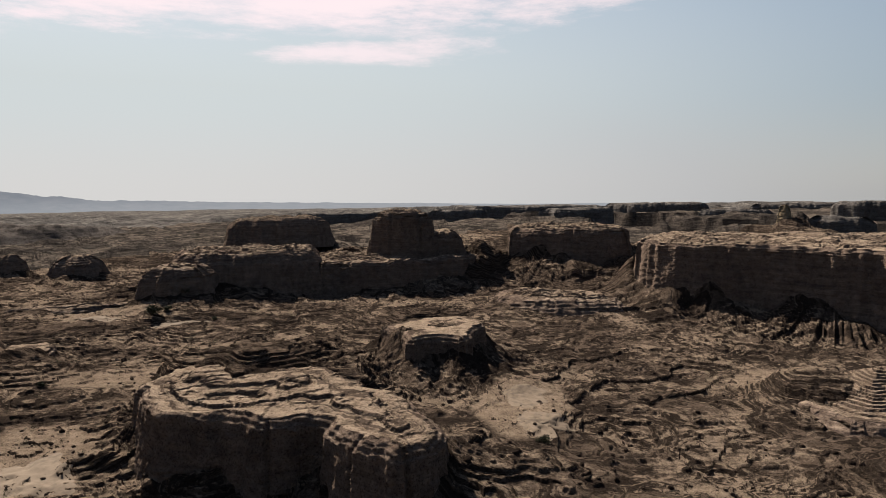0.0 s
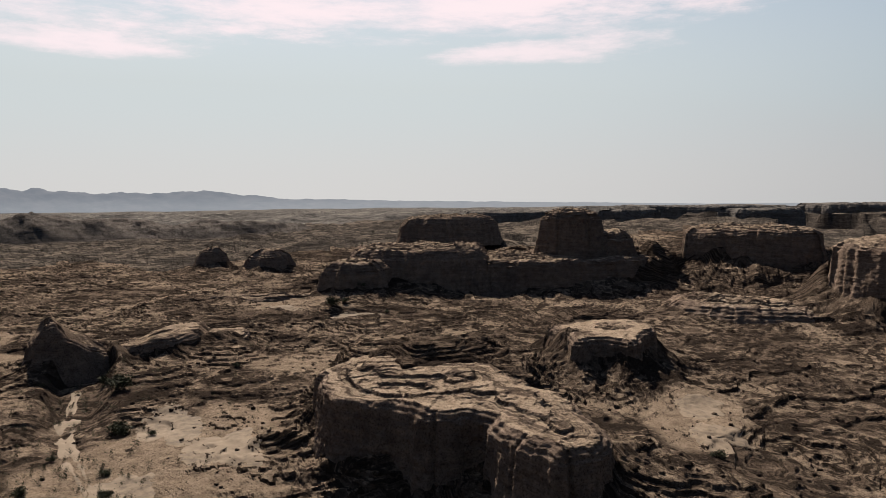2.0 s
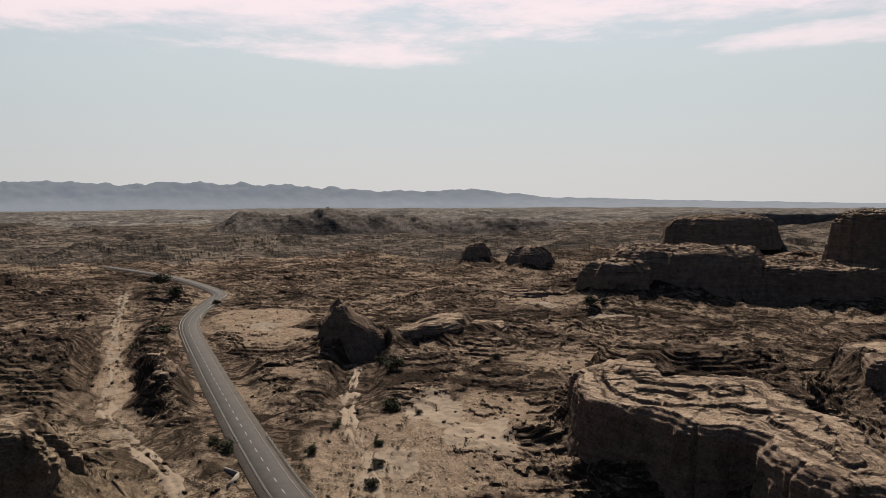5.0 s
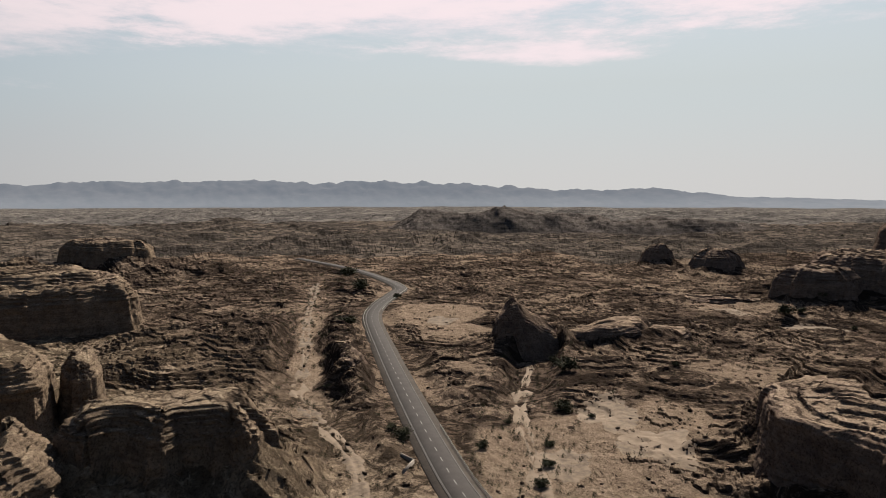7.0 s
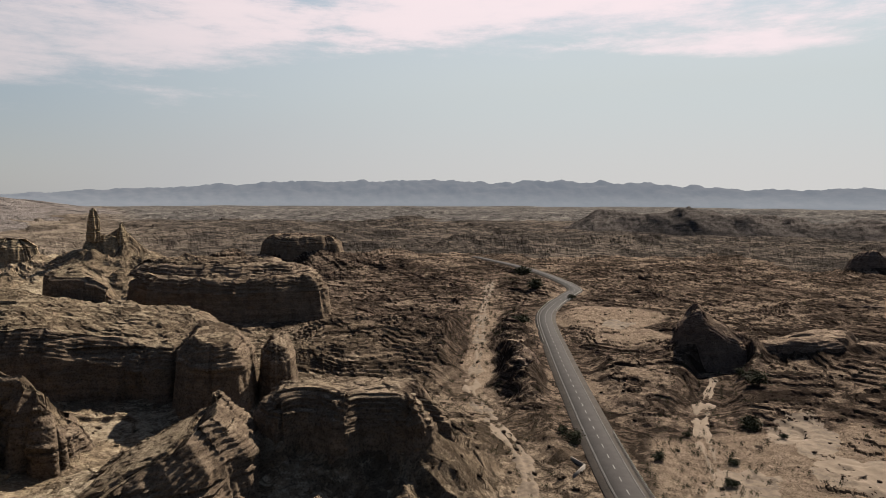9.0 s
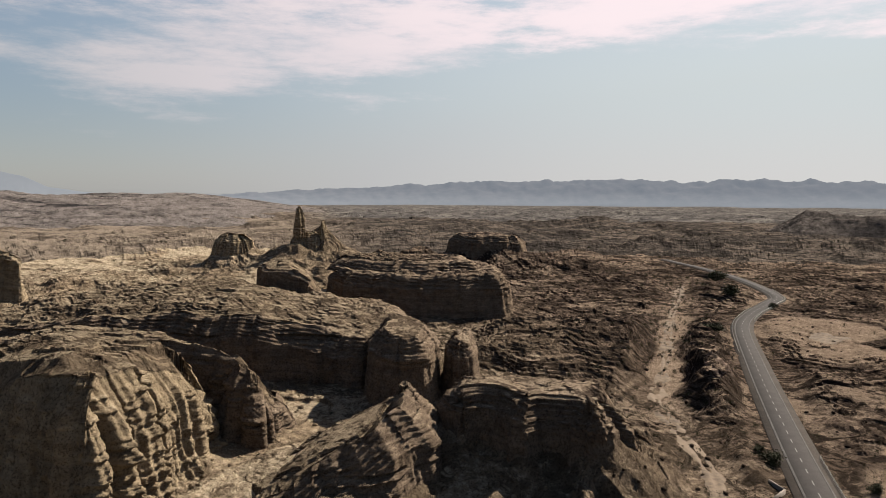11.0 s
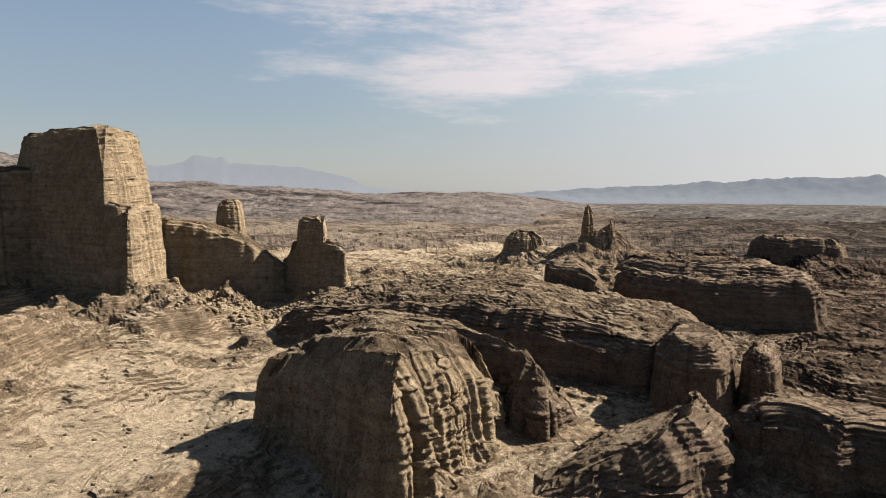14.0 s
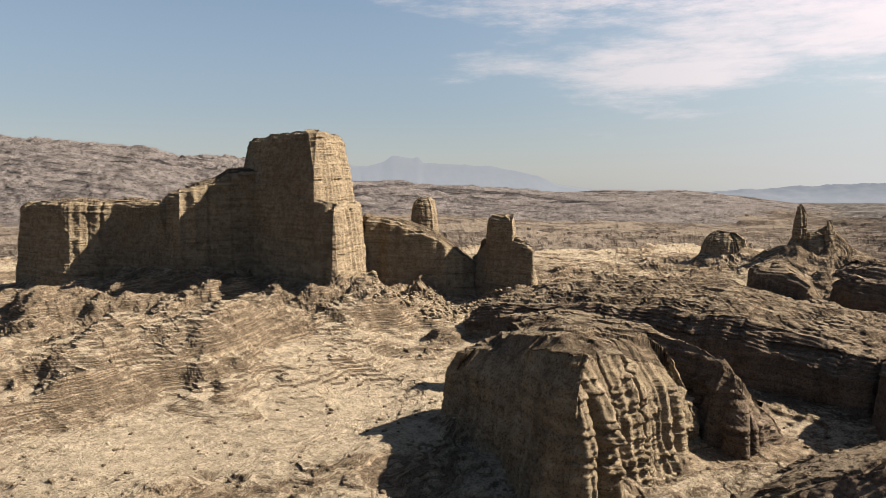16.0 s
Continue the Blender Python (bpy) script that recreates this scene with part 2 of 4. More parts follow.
    col = mixed(t, ramp(t, specks, 0.5, 0.6, 0.0, 0.85), col, mixed(t, 1.0, col, (0.36, 0.34, 0.33), "MULTIPLY"))
    wire(t, mixed(t, 1.0, col, (0.62, 0.615, 0.605), "MULTIPLY"), b.inputs["Base Color"])
    b.inputs["Roughness"].default_value = rough
    b.inputs["Specular IOR Level"].default_value = 0.0
    bump = node(t, "ShaderNodeBump")
    bump.inputs["Strength"].default_value, bump.inputs["Distance"].default_value = 1.0, relief_m
    relief = maths(t, "ADD", maths(t, "MULTIPLY", grain, 1.6), maths(t, "MULTIPLY", layer, 0.6) if beds else maths(t, "MULTIPLY", bands, 1.0))
    relief = maths(t, "ADD", relief, maths(t, "MULTIPLY", specks, -0.9))
    if not beds:
        # thin hard beds stand out as lines on the cliffs
        lines_at = node(t, "ShaderNodeCombineXYZ")
        wire(t, maths(t, "MULTIPLY", sep.outputs[0], 0.12), lines_at.inputs[0])
        wire(t, maths(t, "MULTIPLY", sep.outputs[1], 0.12), lines_at.inputs[1])
        wire(t, maths(t, "MULTIPLY", hgt, 3.4), lines_at.inputs[2])
        relief = maths(t, "ADD", relief, maths(t, "MULTIPLY", ramp(t, noise_node(t, lines_at.outputs[0], fine, 3.0, 0.6), 0.46, 0.56), 0.14))
    wire(t, relief, bump.inputs["Height"])
    wire(t, bump.outputs[0], b.inputs["Normal"])
    return m


M_ROCK = rock_material("bedded_mudstone", ((0.235, 0.173, 0.138), (0.125, 0.094, 0.079), (0.182, 0.135, 0.11)), (0.37, 0.283, 0.224), dusty=(0.72, 1.0))
# northern tones darkened: the shade of backlit ledges is part of the colour
NORTH_SHADED = ((0.145, 0.108, 0.084), (0.04, 0.03, 0.025), (0.082, 0.062, 0.05))
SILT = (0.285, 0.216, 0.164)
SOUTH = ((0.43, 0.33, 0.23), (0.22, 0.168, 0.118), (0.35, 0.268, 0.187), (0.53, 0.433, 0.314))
# greyer copies of the ground tones, with distance haze put into the colour
SOUTH_HAZED = ((0.19, 0.152, 0.12), (0.1, 0.081, 0.067), (0.15, 0.12, 0.097), (0.25, 0.203, 0.163))
NORTH_HAZED = ((0.095, 0.079, 0.069), (0.038, 0.033, 0.031), (0.062, 0.053, 0.048))
SPARSE = (0.80, 0.98)
M_GROUND = rock_material("broken_ground", NORTH_SHADED, SILT, dip=(0.03, -0.02), pale=SOUTH, beds=True, dusty=SPARSE, relief_m=0.8)
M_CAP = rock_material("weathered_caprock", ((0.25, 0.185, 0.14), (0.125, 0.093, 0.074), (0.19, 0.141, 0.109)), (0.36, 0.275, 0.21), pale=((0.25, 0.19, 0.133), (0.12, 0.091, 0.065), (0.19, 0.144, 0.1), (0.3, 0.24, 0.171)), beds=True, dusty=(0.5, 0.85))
# haze is painted into both far grounds, palest in the farthest
M_GROUND_FAR = rock_material("far_ground_hazed", NORTH_HAZED, (0.165, 0.135, 0.112), dip=(0.03, -0.02), pale=SOUTH_HAZED, beds=True, dusty=SPARSE, relief_m=0.6, fine=0.35)
M_GROUND_FARTHEST = rock_material("farthest_ground_hazed", ((0.16, 0.146, 0.138), (0.08, 0.075, 0.074), (0.12, 0.11, 0.106)), (0.21, 0.19, 0.176), dip=(0.03, -0.02), pale=SOUTH_HAZED, beds=True, dusty=SPARSE, relief_m=0.8, fine=0.15)
# far rock greyed and lightened: its haze sits in the base colour
M_ROCK_FAR = rock_material("far_mudstone_hazed", ((0.2, 0.18, 0.17), (0.12, 0.11, 0.107), (0.165, 0.15, 0.142)), (0.21, 0.188, 0.174), relief_m=2.0, fine=0.35)
# dark grey tones put this hill's backlit shade and haze into its colour
M_SHADED_HILL = rock_material("shaded_hill_beds", ((0.12, 0.105, 0.098), (0.07, 0.063, 0.061), (0.095, 0.084, 0.08)), (0.15, 0.13, 0.12), relief_m=2.0, fine=0.35)
M_TAN = rock_material("tan_mudstone", ((0.255, 0.193, 0.143), (0.14, 0.106, 0.081), (0.2, 0.151, 0.113)), (0.36, 0.285, 0.212), dusty=(0.7, 1.0))
M_PALE = rock_material("pale_mudstone", ((0.4, 0.312, 0.212), (0.23, 0.179, 0.123), (0.32, 0.247, 0.168)), (0.47, 0.388, 0.28))


def plain_material(name, colour, rough=0.9, vary=0.25, size=3.0, relief=0.02):
    m, t, b = material(name)
    pos = plan_position(t)[0]
    g, h = noise_node(t, pos, size, 6.0, 0.65), noise_node(t, pos, size * 0.08, 4.0)
    col = mixed(t, ramp(t, g, 0.3, 0.7), colour, tuple(c * (1 - vary) for c in colour))
    col = mixed(t, ramp(t, h, 0.4, 0.65, 0.0, 0.6), col, tuple(c * (1 + 0.5 * vary) for c in colour))
    wire(t, col, b.inputs["Base Color"])
    b.inputs["Roughness"].default_value = rough
    b.inputs["Specular IOR Level"].default_value = 0.05
    bump = node(t, "ShaderNodeBump")
    bump.inputs["Strength"].default_value, bump.inputs["Distance"].default_value = 0.5, relief
    wire(t, g, bump.inputs["Height"])
    wire(t, bump.outputs[0], b.inputs["Normal"])
    return m


M_ASPHALT = plain_material("worn_asphalt", (0.034, 0.030, 0.029), 0.95, 0.2, 6.0, 0.01)
M_PAINT = plain_material("road_paint", (0.105, 0.1, 0.095), 0.7, 0.3, 5.0, 0.004)


M_GRAVEL = plain_material("dark_gravel", (0.036, 0.029, 0.025), 0.95, 0.35, 4.0, 0.05)
M_EDGE = plain_material("faded_edge_paint", (0.06, 0.056, 0.053), 0.9, 0.4, 5.0, 0.004)
M_SAND = plain_material("pale_sand", (0.115, 0.087, 0.065), 0.95, 0.5, 0.9, 0.2)
M_STEEL = plain_material("weathered_steel", (0.2, 0.195, 0.18), 0.6, 0.3, 5.0, 0.005)
M_CONCRETE = plain_material("grey_concrete", (0.115, 0.1, 0.088), 0.9, 0.25, 3.0, 0.02)
M_LEAF = plain_material("olive_leaves", (0.032, 0.032, 0.017), 0.8, 0.4, 2.0, 0.01)
M_BARK = plain_material("grey_bark", (0.07, 0.056, 0.042), 0.9, 0.3, 6.0, 0.02)


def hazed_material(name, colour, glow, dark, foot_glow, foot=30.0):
    """A backdrop as through kilometres of dusty air: haze painted as emission, set apart at its foot."""
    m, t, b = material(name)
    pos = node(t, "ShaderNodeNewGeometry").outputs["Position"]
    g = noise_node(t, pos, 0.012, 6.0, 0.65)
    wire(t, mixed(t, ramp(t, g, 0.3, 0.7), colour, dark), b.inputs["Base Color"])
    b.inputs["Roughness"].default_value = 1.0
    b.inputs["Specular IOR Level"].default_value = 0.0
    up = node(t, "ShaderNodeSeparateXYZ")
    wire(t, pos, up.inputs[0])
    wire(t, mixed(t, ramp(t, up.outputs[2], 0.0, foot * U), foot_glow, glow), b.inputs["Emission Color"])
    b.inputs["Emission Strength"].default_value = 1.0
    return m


# both ridges glow in place of haze; nothing on them gives off light
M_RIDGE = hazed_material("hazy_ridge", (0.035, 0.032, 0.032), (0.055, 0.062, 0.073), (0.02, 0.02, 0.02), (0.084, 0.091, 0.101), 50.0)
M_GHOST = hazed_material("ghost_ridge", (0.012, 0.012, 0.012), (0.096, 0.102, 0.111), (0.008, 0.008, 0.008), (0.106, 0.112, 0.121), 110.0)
# mauve-grey bed colours with the hills' haze mixed in
M_HILL = rock_material("hazy_hill_beds", ((0.24, 0.21, 0.2), (0.062, 0.057, 0.06), (0.135, 0.119, 0.117)), (0.25, 0.218, 0.206), dip=(-0.115, 0.096), relief_m=8.0, fine=0.06, crisp=True)

# ---- plan of the land ----
ROAD = curve_through([(35.5, 52), (42.5, 68), (47.4, 83), (50.0, 100), (52.3, 127), (54.0, 162), (55.1, 207), (54.5, 233), (53.4, 256),
                      (52.9, 279), (55.2, 323), (57.6, 360), (61.0, 410)], 1.0)
WASH_A = curve_through([(41.4, 160), (42.0, 146), (42.8, 120), (41.6, 99), (40.9, 83), (38, 62)], 2.0)
WASH_B = curve_through([(58.5, 330), (59.6, 297), (60.3, 214), (60.6, 156), (61.1, 129), (57.0, 99), (56.1, 83), (54, 62)], 2.0)

# every rock mass: outline in plan, foot, top, and how it is worn
ROCKS = []


def rock(name, label, masses, category="butte", mat=None):
    ROCKS.append((name, label, masses, category, mat or M_ROCK))


def mass(outline, foot, top, lean=2.0, dip=(0.0, 0.0), skirt=(3.0, 7.0), detail=1.0, ledge=0.35, flute=0.6, dome=0.6, rough=1.0, corner=1, bedded=0.0, rim=None, cap=4.0, pillar=None):
    """rim: turns and heights along the top edge; cap: depth of the ledged beds under it; pillar: width and depth of rounded columns."""
    return dict(outline=outline, foot=foot, top=top, lean=lean, dip=dip, skirt=skirt, detail=detail, ledge=ledge, flute=flute, dome=dome, rough=rough, corner=corner, bedded=bedded,
                rim=rim, cap=cap, pillar=pillar)


rock("mesa", "broad brown layered mesa with shadowed cliff and ledged top", [
    mass([(25.2, 108), (24.0, 99), (22.5, 92), (19.5, 88.5), (17.0, 86), (14.5, 83.5), (12.2, 85), (10.8, 84), (9.6, 79.5), (8.2, 76), (6.2, 72.5), (4.2, 69.8), (2.0, 70.5), (0.2, 72.5), (-0.9, 78), (0.5, 88), (5, 98), (11, 114), (18, 122), (23, 116)],
         -2, 10.3, 0.9, (0.0, 0.0), (4.0, 6), 0.6, 0.45, 1.0, 0.7, rough=0.75, cap=1.3)], "mesa")
rock("mesa", "small brown mesa with flat pale top and dark front", [
    mass([(5.6, 150), (4.6, 142), (3.0, 133.5), (0.8, 137), (-1.6, 133), (-2.6, 140), (-4.2, 152), (-2, 162), (1.2, 160)], -2, 9.2, 1.0, (0, 0), (7.5, 9), 0.7, 0.35, 0.8, 0.3, rough=0.3, cap=1.2)], "mesa")
rock("butte", "tall dark flat-topped butte on a rocky platform", [
    mass([(6.5, 285), (5.2, 279), (1.5, 278), (0.4, 284), (1.5, 304), (5.6, 306)], 6, 30.6, 2.6, (0, 0), (3, 8), 1.5, 0.5, 0.7),
    mass([(2.5, 282), (0.0, 279), (-1.9, 283), (-1.6, 298), (2, 306)], 6, 22.5, 3.4, (0, 0), (3, 8), 1.5, 0.5, 0.9)])
rock("platform", "dark rock platform with ragged layered cliff", [
    mass([(11, 262), (7, 256), (3, 258), (-1, 268), (-4, 282), (-2, 320), (6, 325), (12, 300)], -2, 12.6, 2.4, (0, 0), (5, 10), 1.2, 0.5, 0.5, rough=1.1, cap=2.4)], "rock")
rock("mesa", "long low dark mesa behind the butte", [
    mass([(17.8, 405), (14, 395), (10, 400), (8.8, 412), (10, 440), (16, 440)], 8, 24.5, 4, (0.02, 0), (4, 12), 2.2)], "mesa")
rock("mesa", "dark ragged mesa with stepped cliffs", [
    mass([(22.5, 262), (20, 252), (16, 250), (12, 255), (9.5, 265), (10, 300), (16, 310), (22, 290)], -2, 17, 5, (0.0, 0.0), (6, 12), 1.6)], "mesa")
rock("mesa", "low dark mesa with steep front", [
    mass([(24.5, 245), (22, 236), (18, 240), (17.5, 262), (23, 268)], -2, 14.0, 4, (0.0, 0.0), (5, 10), 1.5)], "mesa")
rock("mesa", "brown mesa with gullied skirts", [
    mass([(-4.4, 300), (-8, 288), (-13, 282), (-16, 290), (-14, 330), (-6, 335)], 0, 23, 3, (0, 0), (9, 14), 1.4, 0.4, 0.5, rough=0.9, cap=2.4)], "mesa")
rock("mesa", "long flat-topped mesa with dark sheer cliff and gullied foot", [
    mass([(-14.5, 245), (-17.5, 228), (-22, 222), (-27, 220), (-33, 214), (-42, 205), (-50, 215), (-46, 290), (-30, 300), (-17, 285)],
         -2, 21.4, 2, (0, 0), (11, 13), 1.2, 0.45, 0.3, rough=0.9, cap=1.7)], "mesa")
rock("hoodoo", "pale layered rock pillar on a low hill", [
    mass([(-25.3, 452), (-26.1, 448), (-26.8, 452), (-26, 458)], 8, 29, 2.4, (0, 0), (5, 12), 1.2, 0.5, 0.3)], "rock pillar", M_PALE)
rock("mound", "low rounded mound of stacked thin ledges", [
    mass([(-24.5, 150), (-24, 132), (-27, 119), (-31, 115), (-36, 119), (-41, 130), (-39, 158), (-31, 164)], -2, 2.2, 3.0, (0, 0), (1.0, 5), 0.7, 0.5, 0.3, 5.5, rough=0.35)], "mound", M_ROCK)
rock("ledge", "low pale rock terrace with layered edge", [
    mass([(-3.4, 226), (-8, 214), (-14.5, 218), (-16, 240), (-9, 256), (-4, 246)], -1, 3.6, 3, (0, 0), (2, 8), 1.4, 0.5, 0.3)], "ledge")
rock("outcrop", "dark wedge-shaped rock fin beside the wash", [
    mass([(45.6, 166), (44.6, 158), (42.8, 156.5), (40.8, 158), (39.2, 161), (38.6, 168), (41, 173), (44.4, 174)], -2, 8.0, 2.2, (0, 0), (4.5, 5), 0.8, 0.3, 0.5, 0.2, rough=0.35, cap=1.5,
         rim=[(38.6, 4.6), (40.4, 6.6), (42.2, 9.0), (43.4, 12.2), (44.4, 11.4), (45.6, 7.4)])], "outcrop")
rock("outcrop", "low dark rock wall beside the wash", [
    mass([(39.6, 166), (37.4, 163), (35.2, 164), (33.0, 170), (30.4, 178), (29.0, 186), (30, 192), (34, 184), (39, 174)], -2, 6.0, 1.0, (0, 0), (2.4, 4), 0.8, 0.3, 0.8, 0.3, rough=0.4, cap=1.2,
         rim=[(29, 2.6), (32.6, 3.4), (33.2, 5.8), (36, 6.2), (38, 4.6), (39.6, 4.4)])], "outcrop")
rock("bank", "steep eroded earth bank beside the road", [
    mass([(59.2, 138), (57.5, 128), (55.2, 130), (55.4, 148), (58, 158)], -2, 5.2, 2.5, (0, 0), (3, 6), 0.9, 0.3, 0.8)], "bank")
rock("mesa", "brown mesa with sheer shadowed cliff and gullied skirts", [
    mass([(79.2, 91), (77, 88), (75, 89.5), (73.4, 85.5), (71.5, 84), (69.8, 87), (67.6, 84), (65.8, 83), (64, 85.5), (62.3, 90), (61.8, 96), (65, 99), (70, 101), (74, 102), (78.5, 103)],
         -2, 10.8, 1.6, (0, 0), (7.5, 9), 0.62, 0.4, 1.4, 0.8, rough=0.8, cap=3.2, rim=[(61.8, 8.2), (63.4, 10.4), (65, 11.7), (68, 11.2), (71.6, 10.6), (74, 11.2), (79, 10.2)])], "mesa", M_TAN)
rock("ridge", "pale sloping spur of tilted rock beds", [
    mass([(100, 82), (96, 76), (90, 74.5), (84, 77), (79.6, 82), (78.0, 92), (79, 101), (84, 102), (91, 97), (98, 90)], -3, 6.8, 2.4, (0, 0), (3, 6), 0.6, 0.5, 0.6, 0.2, rough=0.5, bedded=0.9,
         rim=[(78, 10.8), (82.5, 8.6), (87.7, 5.6), (93.6, 1.8), (100, -1.0)])], "ridge", M_TAN)
rock("stack", "split rock stack with layered top and sheer sides", [
    mass([(85.0, 121), (84.2, 115), (82.4, 113), (80.2, 113.5), (78.8, 117), (78.6, 123), (79.4, 135), (83.8, 137)], -2, 13.0, 0.6, (0, 0), (3.0, 5), 0.6, 0.55, 0.8, 0.8, rough=0.6, cap=3.4),
    mass([(78.5, 121), (77.6, 117), (76.0, 118), (75.2, 124), (76, 134), (78.6, 133)], -2, 11.0, 0.5, (0, 0), (3, 5), 0.6, 0.5, 0.7, 0.4, rough=0.6, cap=2.2)], "rock stack", M_TAN)
rock("escarpment", "long curved tan escarpment with ledged rim", [
    mass([(116, 172), (111, 158), (106, 152), (101, 146), (97, 138), (93.5, 135), (90.5, 134), (87.5, 129), (84.8, 127), (81.5, 128), (79.5, 140), (79, 156), (82, 176), (88, 190), (95, 200), (104, 200), (112, 196)],
         -2, 8.2, 0.8, (0, 0), (1.6, 4), 0.75, 0.6, 0.9, 2.0, rough=1.1, cap=4.0, rim=[(79, 7.0), (83, 9.6), (88, 10.2), (91.5, 11.4), (95, 13.4), (100, 13.4), (106, 12.0), (116, 8.5)])], "escarpment", M_TAN)
rock("mesa", "long mesa with dark sheer wall and layered top", [
    mass([(87.6, 215), (84.5, 207), (78.5, 203), (74.5, 203), (72.6, 212), (73.5, 245), (80, 262), (88, 250)], -2, 12.6, 1.5, (0, 0), (2.5, 6), 1.3, 0.5, 0.4),
    mass([(88, 228), (84, 216), (78, 213), (75, 216), (76, 240), (82, 252), (88, 246)], 11, 15.5, 3, (0, 0), (0, 1), 1.3, 0.6, 0.2)], "mesa", M_TAN)
rock("block", "smooth brown rock block with sheer sides", [
    mass([(93.9, 204), (92.4, 194), (90.6, 186), (89.4, 181), (88.4, 190), (88.0, 206), (90, 224), (93.4, 222)], -2, 14.2, 1.4, (0, 0), (4.5, 8), 1.0, 0.3, 0.3, 0.6, rough=0.35, cap=1.5,
         rim=[(88, 8.5), (89.2, 13), (91, 16.4), (93.6, 15.2)])], "rock block", M_TAN)
rock("pinnacle", "slender rock pinnacle on a gullied conical hill", [
    mass([(91.4, 331), (90.4, 325), (88.4, 325), (87.6, 332), (88.6, 340), (90.8, 340)], 4, 19.0, 5, (0, 0), (13, 17), 1.1, 0.4, 1.0, 0.6),
    mass([(90.8, 329), (90.2, 325.5), (89.55, 329), (90.2, 332)], 16, 30.2, 1.5, (0, 0), (0, 1), 0.7, 0.45, 0.4, 0.3, bedded=0.6),
    mass([(88.9, 330), (88.4, 327), (87.7, 331), (88.4, 335)], 14, 23.6, 2.2, (0, 0), (0, 1), 0.8, 0.45, 0.4, 0.3, bedded=0.6)], "pinnacle", M_PALE)
rock("hill", "low gullied badland hill beside the pinnacle", [
    mass([(97.4, 345), (96.4, 338), (94.4, 337), (93.2, 344), (94.6, 354), (96.8, 354)], 2, 17.5, 6, (0, 0), (8, 16), 1.4, 0.5, 1.4, 0.8)], "hill", M_PALE)
rock("mesa", "low far mesa with pale gullied cliff", [
    mass([(78.6, 350), (76, 336), (72, 340), (71.5, 356), (75, 372), (78, 366)], 2, 16.5, 4, (0, 0), (5, 14), 1.7)], "mesa", M_TAN)
rock("butte", "near rounded butte of stacked brown ledges and deep flutes", [
    mass([(118.3, 103), (116.6, 98), (114.6, 94), (113.2, 90), (111.2, 85.5), (109.0, 81), (107.6, 77), (106.0, 75.5), (104.0, 78), (101.5, 83), (99.2, 89), (97.2, 95.5), (95.9, 101), (96.5, 106), (101, 108), (106, 109), (112, 109)],
         -3, 16.0, 0.4, (0, 0), (2.5, 7), 0.5, 0.85, 2.6, 0.5, rough=1.0, cap=16.0, pillar=(6.0, 2.5, 90, 106),
         rim=[(95.9, 9.0), (96.8, 12.0), (98, 14.4), (99.8, 16.0), (102.5, 17.0), (105, 18.0), (107.5, 18.2), (110, 17.4), (112.4, 16.4), (113.2, 14.4), (118.5, 13.2)])], "butte", M_PALE)
rock("spine", "narrow curved rock spine of dark layered columns", [
    mass([(90.6, 110), (91.0, 104.0), (92.4, 101), (94.4, 100.5), (96.4, 102.5), (98, 109), (101, 113), (105, 116), (110, 119), (114, 124), (114, 134), (108, 131), (102, 126), (97, 119), (93.5, 114)],
         -2, 12.0, 0.5, (0, 0), (2.0, 5), 0.58, 0.7, 0.6, 0.8, rough=1.0, cap=7.5, pillar=(3.4, 1.1, 80, 120),
         rim=[(91.2, 5.0), (92.6, 7.2), (94.4, 10.0), (96.2, 12.0), (98.5, 13.6), (102, 14.5), (108, 15.4), (114, 13.5)])], "rock spine", M_TAN)
rock("tower", "tall tan rock tower with lit edge and shadowed face", [
    mass([(126.1, 197), (124.7, 206), (123.6, 220), (123.2, 240), (127, 262), (133.5, 268), (134.2, 254), (132.6, 240), (130.6, 222), (128.2, 207)], 2, 31.0, 3.0, (0, 0), (5, 9), 0.95, 0.5, 0.9, 3.0, rough=0.8, cap=1.9, bedded=0.5,
         rim=[(123.4, 33), (125.6, 31.5), (128.5, 34), (130.5, 38), (132.5, 44), (134.2, 42.6)]),
    mass([(128.0, 207.5), (126.4, 212), (125.0, 220), (124.3, 230), (126.5, 250), (131, 258), (133.8, 254), (132.6, 240), (130.4, 222)], 25, 54.8, 6.2, (0, 0), (0, 1), 0.9, 0.5, 0.7, 0.7, rough=0.5, cap=1.9, bedded=0.5),
    mass([(130.4, 240), (133.2, 237), (134.4, 236), (136.4, 236), (138.4, 234), (139.2, 246), (139.6, 266), (132, 272), (130, 262)], 6, 40.0, 2.6, (0, 0), (6, 12), 1.0, 0.5, 0.8, 0.8, rough=0.8, cap=1.9, bedded=0.5,
         rim=[(131.5, 43.4), (134.2, 42.6), (135.5, 39.0), (138.4, 36.4), (139.6, 35.4)])], "tower", M_PALE)
rock("mesa", "flat-topped tan mesa wing with shaded cliff", [
    mass([(138.6, 246), (140.6, 264), (143.2, 272), (146.4, 276), (148.0, 290), (148.8, 304), (146, 318), (138, 306)], -2, 33.0, 3.0, (0, 0), (5, 10), 1.1, 0.5, 0.8, 0.8, rough=0.8, cap=1.9, bedded=0.5)], "mesa", M_PALE)
